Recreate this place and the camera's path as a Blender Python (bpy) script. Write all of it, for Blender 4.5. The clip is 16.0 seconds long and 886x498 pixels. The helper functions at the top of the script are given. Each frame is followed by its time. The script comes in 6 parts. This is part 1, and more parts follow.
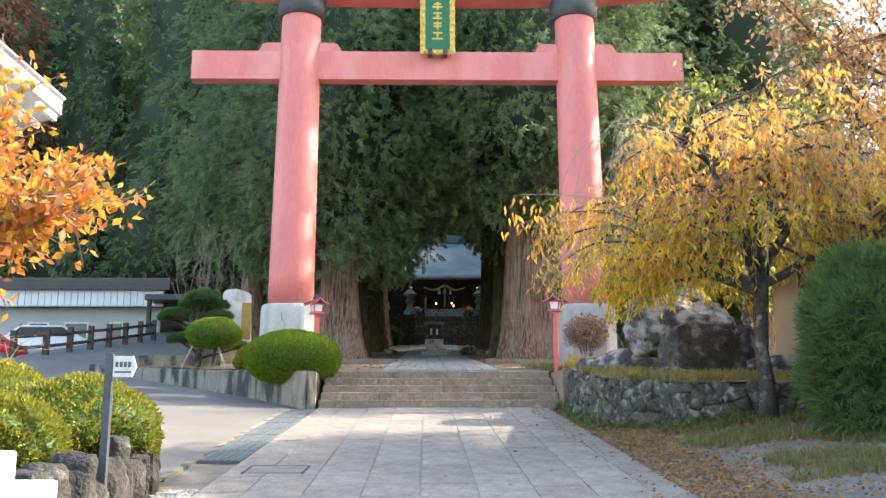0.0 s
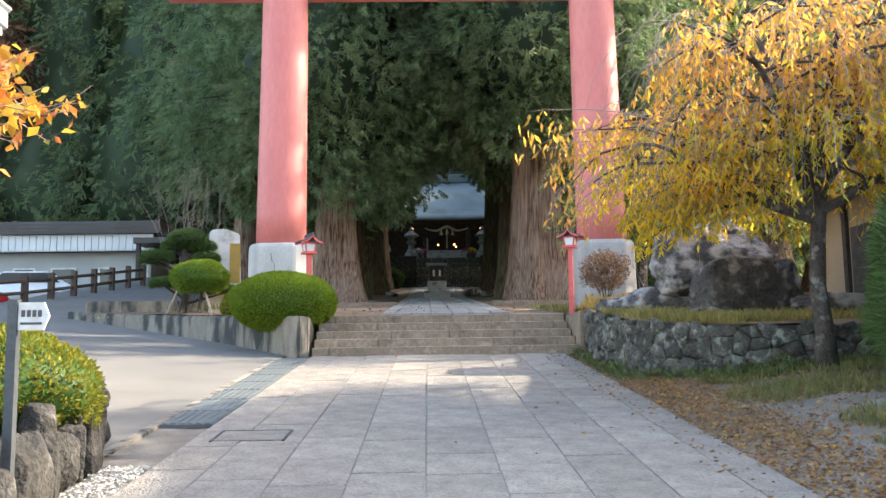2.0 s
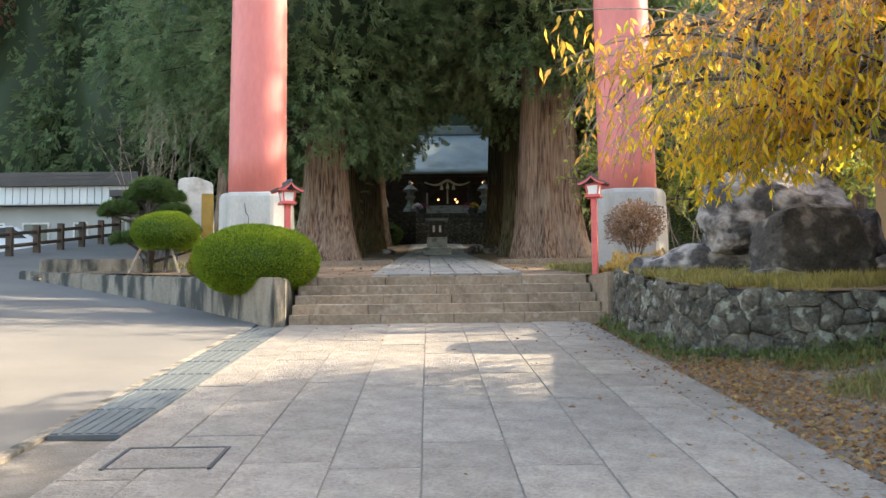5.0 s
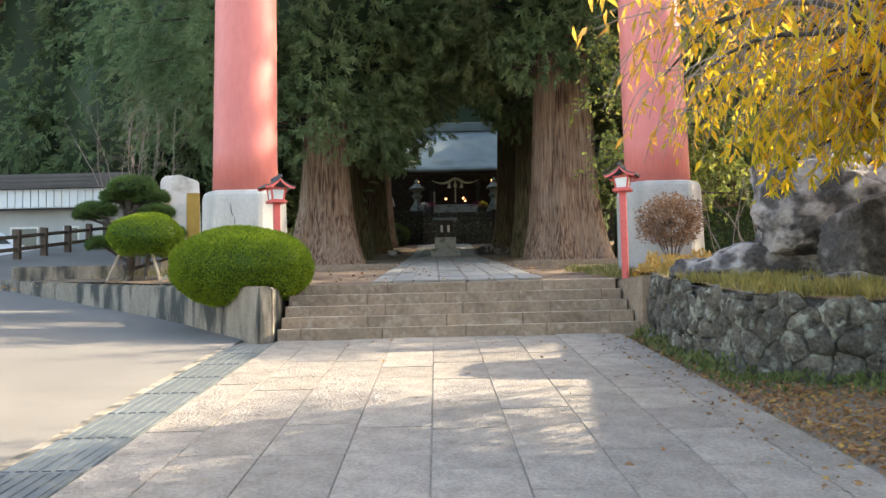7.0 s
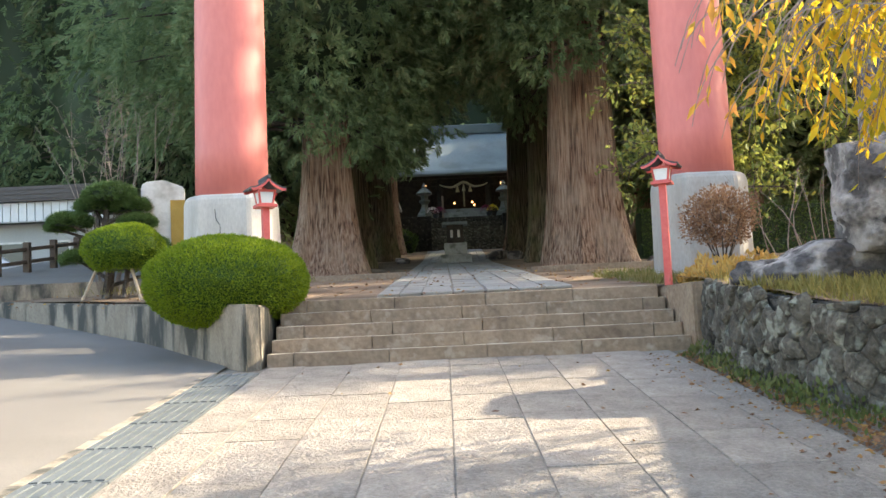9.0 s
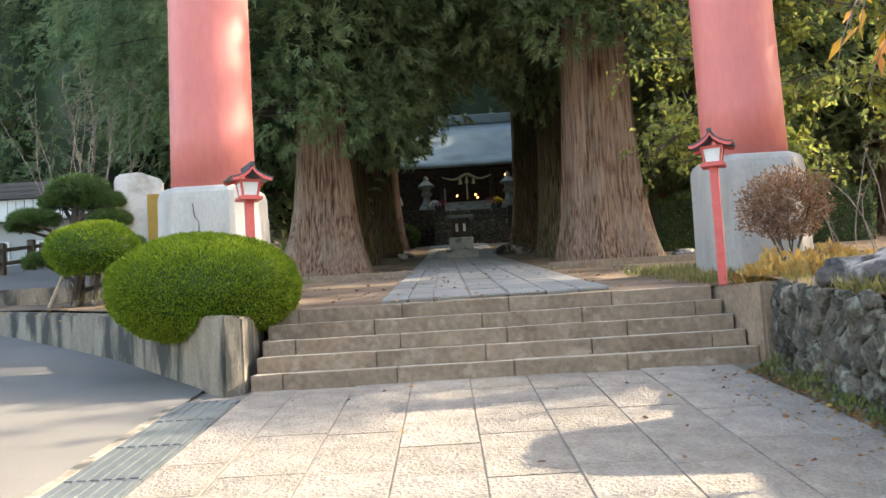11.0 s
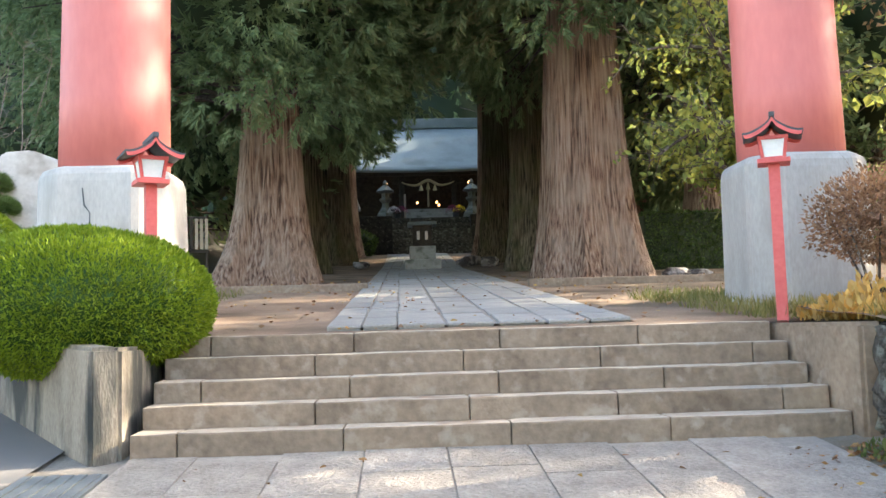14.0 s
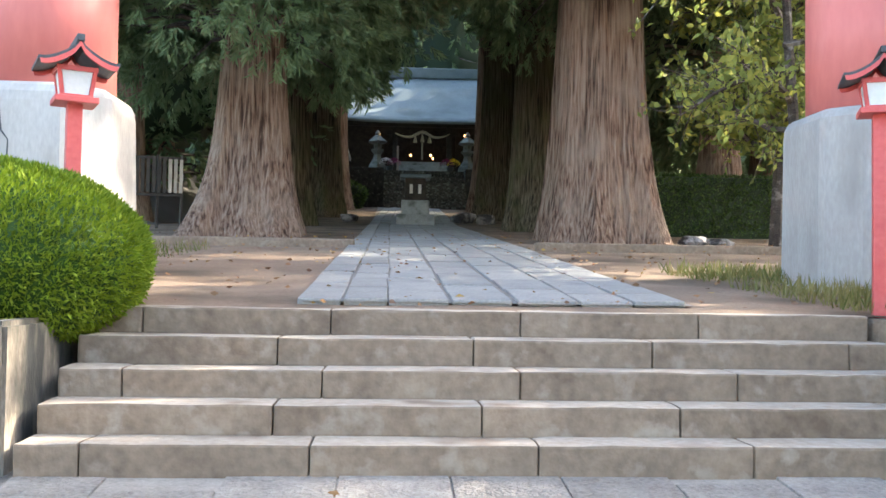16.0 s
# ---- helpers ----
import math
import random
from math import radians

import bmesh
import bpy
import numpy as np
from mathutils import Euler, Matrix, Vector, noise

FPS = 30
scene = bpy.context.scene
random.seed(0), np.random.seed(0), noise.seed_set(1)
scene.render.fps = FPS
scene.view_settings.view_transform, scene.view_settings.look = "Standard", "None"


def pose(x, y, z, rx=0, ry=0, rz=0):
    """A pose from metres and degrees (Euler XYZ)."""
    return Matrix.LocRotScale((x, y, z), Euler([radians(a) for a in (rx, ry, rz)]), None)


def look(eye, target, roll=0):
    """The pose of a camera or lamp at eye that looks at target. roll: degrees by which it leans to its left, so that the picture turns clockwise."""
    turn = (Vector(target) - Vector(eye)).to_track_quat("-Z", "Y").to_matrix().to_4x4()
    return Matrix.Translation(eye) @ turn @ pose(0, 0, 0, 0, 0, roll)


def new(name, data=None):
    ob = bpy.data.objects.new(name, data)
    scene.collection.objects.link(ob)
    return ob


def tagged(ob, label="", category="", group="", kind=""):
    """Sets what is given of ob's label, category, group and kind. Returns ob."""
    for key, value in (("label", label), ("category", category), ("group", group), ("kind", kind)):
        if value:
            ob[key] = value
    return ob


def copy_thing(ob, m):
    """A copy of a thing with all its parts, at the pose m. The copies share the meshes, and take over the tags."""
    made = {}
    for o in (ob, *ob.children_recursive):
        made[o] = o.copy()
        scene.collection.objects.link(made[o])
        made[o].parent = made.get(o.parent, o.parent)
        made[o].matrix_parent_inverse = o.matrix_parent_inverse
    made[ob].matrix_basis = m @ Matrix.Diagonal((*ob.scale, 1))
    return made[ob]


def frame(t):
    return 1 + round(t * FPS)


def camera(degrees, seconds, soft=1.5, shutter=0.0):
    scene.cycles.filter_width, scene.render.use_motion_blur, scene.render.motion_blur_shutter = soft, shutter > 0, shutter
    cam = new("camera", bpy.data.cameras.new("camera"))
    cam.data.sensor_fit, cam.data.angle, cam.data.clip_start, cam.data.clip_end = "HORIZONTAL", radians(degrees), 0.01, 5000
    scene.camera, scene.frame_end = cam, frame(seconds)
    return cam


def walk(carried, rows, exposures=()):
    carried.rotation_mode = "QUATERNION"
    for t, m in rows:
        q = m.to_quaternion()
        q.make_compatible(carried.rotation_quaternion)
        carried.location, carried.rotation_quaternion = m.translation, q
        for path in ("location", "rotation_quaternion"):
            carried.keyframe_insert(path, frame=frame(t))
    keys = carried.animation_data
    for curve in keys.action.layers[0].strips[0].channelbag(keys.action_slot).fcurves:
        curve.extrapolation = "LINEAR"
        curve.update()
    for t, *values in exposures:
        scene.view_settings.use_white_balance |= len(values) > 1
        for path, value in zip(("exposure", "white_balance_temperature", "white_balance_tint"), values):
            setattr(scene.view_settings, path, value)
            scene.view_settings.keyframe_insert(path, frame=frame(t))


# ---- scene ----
cam = camera(51.6, 16.0, 1.5)
METRES, EYE, TILT, LEAN, TURN = 15.5, 1.55, 0.0, 0.0, -1.1
ROWS = [
    (0.0, 0.0, 0.0, 0.0, 0.02, 10.61, 0.1),
    (0.5, -0.0009, 0.0308, 0.0016, -0.05, 9.79, 0.04),
    (1.0, -0.0017, 0.0617, 0.0038, 0.1, 8.43, 0.32),
    (1.5, -0.0042, 0.0933, 0.0066, 0.21, 7.69, 0.55),
    (2.0, -0.0037, 0.1268, 0.0083, 0.2, 7.04, 0.79),
    (2.5, -0.0043, 0.1588, 0.0106, 0.22, 6.65, 0.78),
    (3.0, -0.0058, 0.188, 0.0136, 0.2, 6.03, 0.64),
    (3.5, -0.0047, 0.2214, 0.0154, 0.17, 5.41, 0.64),
    (4.0, -0.0057, 0.2529, 0.017, 0.22, 5.03, 0.64),
    (6.5, -0.0052, 0.4105, 0.0328, 0.18, 3.81, 0.89),
    (7.0, -0.0076, 0.4414, 0.0353, 0.75, 4.35, 1.34),
    (7.5, -0.0083, 0.4724, 0.0376, 1.12, 4.38, 1.73),
    (8.0, -0.0087, 0.5035, 0.0418, 1.32, 4.42, 2.07),
    (8.5, -0.0119, 0.5359, 0.0441, 1.37, 4.55, 2.39),
    (9.0, -0.0144, 0.567, 0.0459, 1.37, 4.74, 2.64),
    (11.5, -0.0296, 0.7206, 0.0617, 1.41, 4.31, 3.69),
    (12.0, -0.0303, 0.7525, 0.0633, 1.37, 4.88, 4.05),
    (12.5, -0.0328, 0.7841, 0.0667, 1.45, 5.41, 4.25),
    (13.0, -0.0362, 0.8134, 0.0705, 0.96, 5.3, 4.06),
    (13.5, -0.0369, 0.844, 0.0723, -0.32, 4.98, 3.7),
    (14.0, -0.0396, 0.874, 0.0751, -1.45, 4.81, 1.63),
    (14.5, -0.0421, 0.9026, 0.079, -2.21, 4.9, -0.44),
    (15.0, -0.0428, 0.9319, 0.0795, -2.45, 4.83, -1.38),
    (15.5, -0.0439, 0.963, 0.0811, -2.43, 3.93, -1.45),
    (16.0, -0.0445, 0.9939, 0.0854, -2.29, 2.02, -0.87),
]
walk(cam, [(t, pose(0, 0, EYE, TILT, LEAN, TURN) @ pose(METRES * x, METRES * y, METRES * z, 90 + pitch, roll, yaw)) for t, x, y, z, yaw, pitch, roll in ROWS],
     [(0.0, 2.5, 6800, 8), (2.0, 2.48, 6850, 8), (4.0, 2.42, 7600, 8), (9.0, 2.48, 7500, 8), (13.0, 2.65, 7400, 8), (14.5, 2.9, 7000, 8), (16.0, 2.88, 6650, 8)])

# ---- world and sun ----
SUN_AZ, SUN_EL = radians(18.0), radians(31.0)          # towards the sun, from +x turned to +y
world = bpy.data.worlds.new("sky")
scene.world = world
world.use_nodes = True
wn = world.node_tree
sky = wn.nodes.new("ShaderNodeTexSky")
sky.sky_type, sky.sun_disc = "NISHITA", False
sky.sun_elevation, sky.sun_rotation = SUN_EL, radians(90) - SUN_AZ
sky.air_density, sky.dust_density = 1.0, 2.0
wn.links.new(sky.outputs[0], wn.nodes["Background"].inputs[0])
wn.nodes["Background"].inputs[1].default_value = 0.15
sun = new("sun", bpy.data.lights.new("sun", "SUN"))
sun.data.energy, sun.data.angle, sun.data.color = 2.5, radians(0.6), (1.0, 0.9, 0.75)
toward = Vector((math.cos(SUN_AZ) * math.cos(SUN_EL), math.sin(SUN_AZ) * math.cos(SUN_EL), math.sin(SUN_EL)))
sun.matrix_world = look(toward * 60, (0, 0, 0))


# ---- materials ----
def shader(name):
    m = bpy.data.materials.new(name)
    m.use_nodes = True
    return m, m.node_tree.nodes, m.node_tree.links, m.node_tree.nodes["Principled BSDF"]


def surface(name, dark, light, rough=0.85, scale=2.0, fine=30.0, bump=0.25, metal=0.0, stain=None, stain_scale=0.7,
            stretch=(1, 1, 1), vary=0.12, spec=0.35, stain_at=(0.52, 0.68), depth=0.03):
    """Two colours over broad and fine grain, an optional stain colour, relief, and a random value for each object."""
    m, n, l, p = shader(name)
    tc, mp = n.new("ShaderNodeTexCoord"), n.new("ShaderNodeMapping")
    mp.inputs["Scale"].default_value = stretch
    l.new(tc.outputs["Object"], mp.inputs[0])
    big, small = n.new("ShaderNodeTexNoise"), n.new("ShaderNodeTexNoise")
    big.inputs["Scale"].default_value, big.inputs["Detail"].default_value = scale, 6
    small.inputs["Scale"].default_value, small.inputs["Detail"].default_value = fine, 4
    l.new(mp.outputs[0], big.inputs[0]), l.new(mp.outputs[0], small.inputs[0])
    both = n.new("ShaderNodeMix")
    both.data_type = "FLOAT"
    both.inputs[0].default_value = 0.45
    l.new(big.outputs[0], both.inputs[2]), l.new(small.outputs[0], both.inputs[3])
    ramp = n.new("ShaderNodeValToRGB")
    ramp.color_ramp.elements[0].position, ramp.color_ramp.elements[1].position = 0.34, 0.66
    ramp.color_ramp.elements[0].color, ramp.color_ramp.elements[1].color = (*dark, 1), (*light, 1)
    l.new(both.outputs[0], ramp.inputs[0])
    colour = ramp.outputs[0]
    if stain:
        patch = n.new("ShaderNodeTexNoise")
        patch.inputs["Scale"].default_value, patch.inputs["Detail"].default_value = stain_scale, 8
        l.new(mp.outputs[0], patch.inputs[0])
        step = n.new("ShaderNodeMapRange")
        step.inputs[1].default_value, step.inputs[2].default_value = stain_at
        l.new(patch.outputs[0], step.inputs[0])
        mix = n.new("ShaderNodeMix")
        mix.data_type = "RGBA"
        l.new(step.outputs[0], mix.inputs[0]), l.new(colour, mix.inputs[6])
        mix.inputs[7].default_value = (*stain, 1)
        colour = mix.outputs[2]
    info, hsv, val = n.new("ShaderNodeObjectInfo"), n.new("ShaderNodeHueSaturation"), n.new("ShaderNodeMapRange")
    val.inputs[3].default_value, val.inputs[4].default_value = 1 - vary, 1 + vary
    l.new(info.outputs["Random"], val.inputs[0]), l.new(val.outputs[0], hsv.inputs["Value"]), l.new(colour, hsv.inputs["Color"])
    l.new(hsv.outputs[0], p.inputs["Base Color"])
    p.inputs["Roughness"].default_value, p.inputs["Metallic"].default_value = rough, metal
    p.inputs["Specular IOR Level"].default_value = spec
    if bump:
        b = n.new("ShaderNodeBump")
        b.inputs["Strength"].default_value, b.inputs["Distance"].default_value = bump, depth
        l.new(both.outputs[0], b.inputs["Height"]), l.new(b.outputs[0], p.inputs["Normal"])
    return m


def leafy(name, colours, rough=0.55, glow=0.35, broad=0.0):
    """Leaf colours picked leaf by leaf, with light passing through. broad: how far whole boughs differ."""
    m, n, l, p = shader(name)
    geo, ramp = n.new("ShaderNodeNewGeometry"), n.new("ShaderNodeValToRGB")
    e = ramp.color_ramp.elements
    while len(e) < len(colours):
        e.new(0.5)
    for i, c in enumerate(colours):
        e[i].position, e[i].color = i / max(1, len(colours) - 1), (*c, 1)
    source = geo.outputs["Random Per Island"]
    if broad:
        tc, nz, mix = n.new("ShaderNodeTexCoord"), n.new("ShaderNodeTexNoise"), n.new("ShaderNodeMix")
        nz.inputs["Scale"].default_value, nz.inputs["Detail"].default_value = 0.55, 3
        l.new(tc.outputs["Object"], nz.inputs[0])
        st = n.new("ShaderNodeMapRange")
        st.inputs[1].default_value, st.inputs[2].default_value = 0.32, 0.68
        l.new(nz.outputs[0], st.inputs[0])
        mix.data_type = "FLOAT"
        mix.inputs[0].default_value = broad
        l.new(source, mix.inputs[2]), l.new(st.outputs[0], mix.inputs[3])
        source = mix.outputs[0]
    l.new(source, ramp.inputs[0]), l.new(ramp.outputs[0], p.inputs["Base Color"])
    p.inputs["Roughness"].default_value, p.inputs["Specular IOR Level"].default_value = rough, 0.25
    tr, mx = n.new("ShaderNodeBsdfTranslucent"), n.new("ShaderNodeMixShader")
    l.new(ramp.outputs[0], tr.inputs[0])
    mx.inputs[0].default_value = glow
    l.new(p.outputs[0], mx.inputs[1]), l.new(tr.outputs[0], mx.inputs[2])
    l.new(mx.outputs[0], n["Material Output"].inputs[0])
    return m


def glowing(name, colour, strength):
    m, n, l, p = shader(name)
    p.inputs["Base Color"].default_value = (*colour, 1)
    p.inputs["Emission Color"].default_value, p.inputs["Emission Strength"].default_value = (*colour, 1), strength
    return m


M_PAVE = surface("grey granite paving", (0.212, 0.186, 0.158), (0.425, 0.382, 0.332), 0.75, 3, 36, 1.0, stain=(0.27, 0.24, 0.21), stain_scale=1.2, depth=0.07)
M_JOINT = surface("worn joint mortar", (0.23, 0.205, 0.175), (0.36, 0.325, 0.28), 0.95, 6, 50, 0.4)
M_ROAD = surface("pale worn asphalt", (0.165, 0.156, 0.143), (0.25, 0.235, 0.215), 0.9, 0.6, 90, 0.5, stain=(0.19, 0.18, 0.168), stain_scale=0.35)
M_SOIL = surface("trodden earth", (0.18, 0.12, 0.08), (0.33, 0.235, 0.16), 0.95, 1.2, 40, 0.5, stain=(0.12, 0.085, 0.055), stain_scale=0.8)
M_GRAVEL = surface("grey gravelly soil", (0.15, 0.13, 0.105), (0.28, 0.25, 0.215), 0.95, 3, 55, 0.8, stain=(0.13, 0.11, 0.06), stain_scale=0.9)
M_TREAD = surface("trodden step stone paled for sky light", (0.36, 0.295, 0.225), (0.54, 0.465, 0.375), 0.8, 2.5, 20, 0.5, stain=(0.27, 0.20, 0.145), stain_scale=2.5, vary=0.08)
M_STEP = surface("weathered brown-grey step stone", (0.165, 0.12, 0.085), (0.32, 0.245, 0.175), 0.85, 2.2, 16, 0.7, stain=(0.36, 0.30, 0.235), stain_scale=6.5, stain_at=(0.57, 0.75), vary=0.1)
M_SLAB = surface("smooth grey flagstone", (0.26, 0.25, 0.225), (0.42, 0.40, 0.365), 0.6, 2.5, 40, 0.25, stain=(0.2, 0.2, 0.2), stain_scale=1.5)
M_CONC = surface("stained concrete", (0.18, 0.152, 0.12), (0.39, 0.345, 0.28), 0.9, 1.6, 30, 0.6, stain=(0.07, 0.072, 0.065), stain_scale=1.5, stretch=(2.2, 2.2, 0.7), stain_at=(0.46, 0.6))
M_RED = surface("faded vermilion paint", (0.59, 0.17, 0.15), (0.68, 0.22, 0.19), 0.5, 1.2, 12, 0.06, stain=(0.72, 0.29, 0.255), stain_scale=0.8, stretch=(1, 1, 0.35), vary=0.02)
M_RED2 = surface("bright vermilion paint", (0.60, 0.095, 0.09), (0.70, 0.15, 0.135), 0.5, 5, 30, 0.08, vary=0.04)
M_PLINTH = surface("pale limewashed concrete", (0.37, 0.352, 0.325), (0.50, 0.48, 0.445), 0.9, 1.3, 25, 0.2, stain=(0.33, 0.31, 0.28), stain_scale=1.8, stretch=(1.5, 1.5, 0.5), stain_at=(0.55, 0.75))
M_BLACK = surface("dark metal sheathing", (0.035, 0.04, 0.045), (0.075, 0.08, 0.09), 0.5, 4, 30, 0.1, spec=0.5)
M_GOLD = surface("gilded wood", (0.55, 0.36, 0.06), (0.8, 0.58, 0.14), 0.4, 20, 60, 0.4, metal=0.35)
M_GREENP = surface("deep green lacquer", (0.015, 0.12, 0.06), (0.025, 0.17, 0.085), 0.45, 5, 30, 0.1)


def bark(name, crevice, ridge, grey, moss=None):
    """Stringy bark: long upright fibres, dark crevices, greyed ridges."""
    m, n, l, p = shader(name)
    tc, mp = n.new("ShaderNodeTexCoord"), n.new("ShaderNodeMapping")
    mp.inputs["Scale"].default_value = (9.0, 9.0, 0.32)
    l.new(tc.outputs["Object"], mp.inputs[0])
    fib, brd = n.new("ShaderNodeTexNoise"), n.new("ShaderNodeTexNoise")
    fib.inputs["Scale"].default_value, fib.inputs["Detail"].default_value, fib.inputs["Distortion"].default_value = 2.3, 6, 0.3
    brd.inputs["Scale"].default_value, brd.inputs["Detail"].default_value = 1.1, 4
    l.new(mp.outputs[0], fib.inputs[0]), l.new(tc.outputs["Object"], brd.inputs[0])
    ramp = n.new("ShaderNodeValToRGB")
    e = ramp.color_ramp.elements
    e.new(0.5)
    for i, (pos, c) in enumerate(((0.36, crevice), (0.5, ridge), (0.66, grey))):
        e[i].position, e[i].color = pos, (*c, 1)
    l.new(fib.outputs[0], ramp.inputs[0])
    step, mix = n.new("ShaderNodeMapRange"), n.new("ShaderNodeMix")
    step.inputs[1].default_value, step.inputs[2].default_value, step.inputs[4].default_value = 0.45, 0.7, 0.75
    mix.data_type = "RGBA"
    l.new(brd.outputs[0], step.inputs[0]), l.new(step.outputs[0], mix.inputs[0]), l.new(ramp.outputs[0], mix.inputs[6])
    mix.inputs[7].default_value = (*(moss or grey), 1)
    l.new(mix.outputs[2], p.inputs["Base Color"])
    p.inputs["Roughness"].default_value, p.inputs["Specular IOR Level"].default_value = 0.95, 0.2
    b = n.new("ShaderNodeBump")
    b.inputs["Strength"].default_value, b.inputs["Distance"].default_value = 1.0, 0.09
    l.new(fib.outputs[0], b.inputs["Height"]), l.new(b.outputs[0], p.inputs["Normal"])
    return m


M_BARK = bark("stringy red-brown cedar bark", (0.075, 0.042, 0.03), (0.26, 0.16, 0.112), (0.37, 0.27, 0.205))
# Mossy bark, its colour also darkened for the shade on the avenue trunks.
M_BARKDIM = bark("mossy cedar bark darkened for shade", (0.035, 0.028, 0.02), (0.13, 0.10, 0.065), (0.21, 0.17, 0.12), (0.11, 0.115, 0.05))
M_WOODY = surface("dark grey bark", (0.035, 0.028, 0.024), (0.12, 0.098, 0.082), 0.95, 6, 40, 1.0, stain=(0.27, 0.245, 0.215), stain_scale=5, stain_at=(0.55, 0.66), depth=0.05)
M_TWIG = surface("pale bare twig", (0.20, 0.155, 0.13), (0.34, 0.28, 0.24), 0.9, 8, 40, 0.3)
M_ROCK = surface("lichened dark boulder", (0.04, 0.036, 0.038), (0.15, 0.138, 0.132), 0.9, 2.6, 19, 1.0, stain=(0.37, 0.34, 0.325), stain_scale=3.2, stain_at=(0.45, 0.58), depth=0.09)
M_ROCKD = surface("dark pitted boulder", (0.045, 0.04, 0.038), (0.13, 0.118, 0.11), 0.95, 4, 24, 1.0, stain=(0.24, 0.225, 0.21), stain_scale=4, stain_at=(0.55, 0.66), depth=0.08)
M_ROCK2 = surface("lichened wall stone", (0.03, 0.028, 0.024), (0.15, 0.135, 0.11), 0.95, 5, 26, 1.0, stain=(0.21, 0.215, 0.18), stain_scale=8, vary=0.3, stain_at=(0.53, 0.63), depth=0.09)
M_STONE = surface("grey carved granite", (0.30, 0.30, 0.28), (0.46, 0.455, 0.43), 0.85, 6, 50, 0.5, stain=(0.17, 0.18, 0.15), stain_scale=3)
M_OLDSTONE = surface("dark mossy lantern stone", (0.12, 0.13, 0.115), (0.24, 0.25, 0.23), 0.9, 6, 50, 0.5, stain=(0.09, 0.10, 0.07), stain_scale=3)
M_WHITE = surface("white painted stone", (0.62, 0.60, 0.56), (0.78, 0.76, 0.72), 0.8, 3, 25, 0.2, stain=(0.45, 0.42, 0.37), stain_scale=2.5)
M_SIDING = surface("white ribbed metal siding", (0.62, 0.63, 0.63), (0.74, 0.74, 0.73), 0.55, 1.5, 20, 0.05)
M_GREYW = surface("grey rendered wall", (0.40, 0.40, 0.385), (0.5, 0.495, 0.48), 0.85, 1, 20, 0.1)
M_ROOF = surface("dark brown metal roof", (0.055, 0.045, 0.042), (0.10, 0.085, 0.08), 0.5, 1, 20, 0.1)
M_COPPER = surface("blue-grey weathered copper roof", (0.19, 0.23, 0.235), (0.27, 0.315, 0.32), 0.55, 0.8, 14, 0.1, stain=(0.16, 0.19, 0.185), stain_scale=0.5)
M_DARKWOOD = surface("old dark timber", (0.03, 0.024, 0.02), (0.085, 0.068, 0.055), 0.8, 5, 30, 0.3)
M_TIMBER = surface("brown stained fence timber", (0.05, 0.034, 0.024), (0.11, 0.08, 0.06), 0.8, 5, 30, 0.3)
M_OCHRE = surface("ochre plaster", (0.33, 0.235, 0.135), (0.43, 0.32, 0.20), 0.9, 1.2, 25, 0.15)
M_TILE = surface("grey roof tile", (0.22, 0.22, 0.215), (0.36, 0.355, 0.34), 0.7, 2, 30, 0.3)
M_BOULDER = surface("dark jagged rockery stone", (0.022, 0.02, 0.019), (0.09, 0.083, 0.075), 0.95, 4, 24, 1.0, stain=(0.2, 0.19, 0.165), stain_scale=5, stain_at=(0.58, 0.68), depth=0.08)
M_PALEWOOD = surface("pale wooden stake", (0.38, 0.31, 0.24), (0.52, 0.44, 0.35), 0.8, 6, 40, 0.2)
M_BRONZE = surface("golden brown inscription panel", (0.34, 0.21, 0.04), (0.46, 0.30, 0.07), 0.6, 6, 50, 0.3)
M_STEEL = surface("grey steel drain cover", (0.13, 0.15, 0.16), (0.20, 0.225, 0.235), 0.55, 4, 60, 0.1, metal=0.3)
M_POST = surface("dark grey painted post", (0.05, 0.055, 0.06), (0.09, 0.095, 0.10), 0.5, 6, 30, 0.05)
M_PAPER = surface("white lantern pane", (0.72, 0.76, 0.75), (0.82, 0.86, 0.85), 0.4, 4, 30, 0.0)
M_ROPE = surface("straw rope", (0.5, 0.42, 0.27), (0.68, 0.6, 0.42), 0.9, 20, 60, 0.4)
M_CHIP = surface("white gravel chips", (0.42, 0.40, 0.37), (0.66, 0.64, 0.6), 0.9, 20, 60, 0.5)
M_GLASS, _n, _l, _p = shader("dark window glass")
_p.inputs["Base Color"].default_value, _p.inputs["Roughness"].default_value = (0.03, 0.035, 0.04, 1), 0.08
M_CARW = surface("white car paint", (0.72, 0.72, 0.72), (0.78, 0.78, 0.78), 0.25, 1, 5, 0, spec=0.6)
M_CARR = surface("red car paint", (0.5, 0.02, 0.02), (0.55, 0.03, 0.03), 0.25, 1, 5, 0, spec=0.6)
M_BULB = glowing("warm lamp bulb", (1.0, 0.5, 0.2), 0.9)
L_CEDAR = leafy("cedar sprays", [(0.10, 0.155, 0.075), (0.165, 0.24, 0.115), (0.23, 0.31, 0.155), (0.30, 0.27, 0.15)], glow=0.5, broad=0.5)
# Foliage depth: the shade between sprays is put into this dark colour.
L_CEDARSHADE = leafy("foliage depth coloured as shade", [(0.03, 0.05, 0.026), (0.055, 0.082, 0.042)], glow=0.1)
L_BROWN = leafy("browned cedar sprays", [(0.20, 0.085, 0.05), (0.33, 0.16, 0.10), (0.24, 0.14, 0.08)], glow=0.3)
L_BUSH = leafy("clipped bright green leaves", [(0.13, 0.20, 0.014), (0.20, 0.29, 0.022), (0.29, 0.37, 0.04)], glow=0.35)
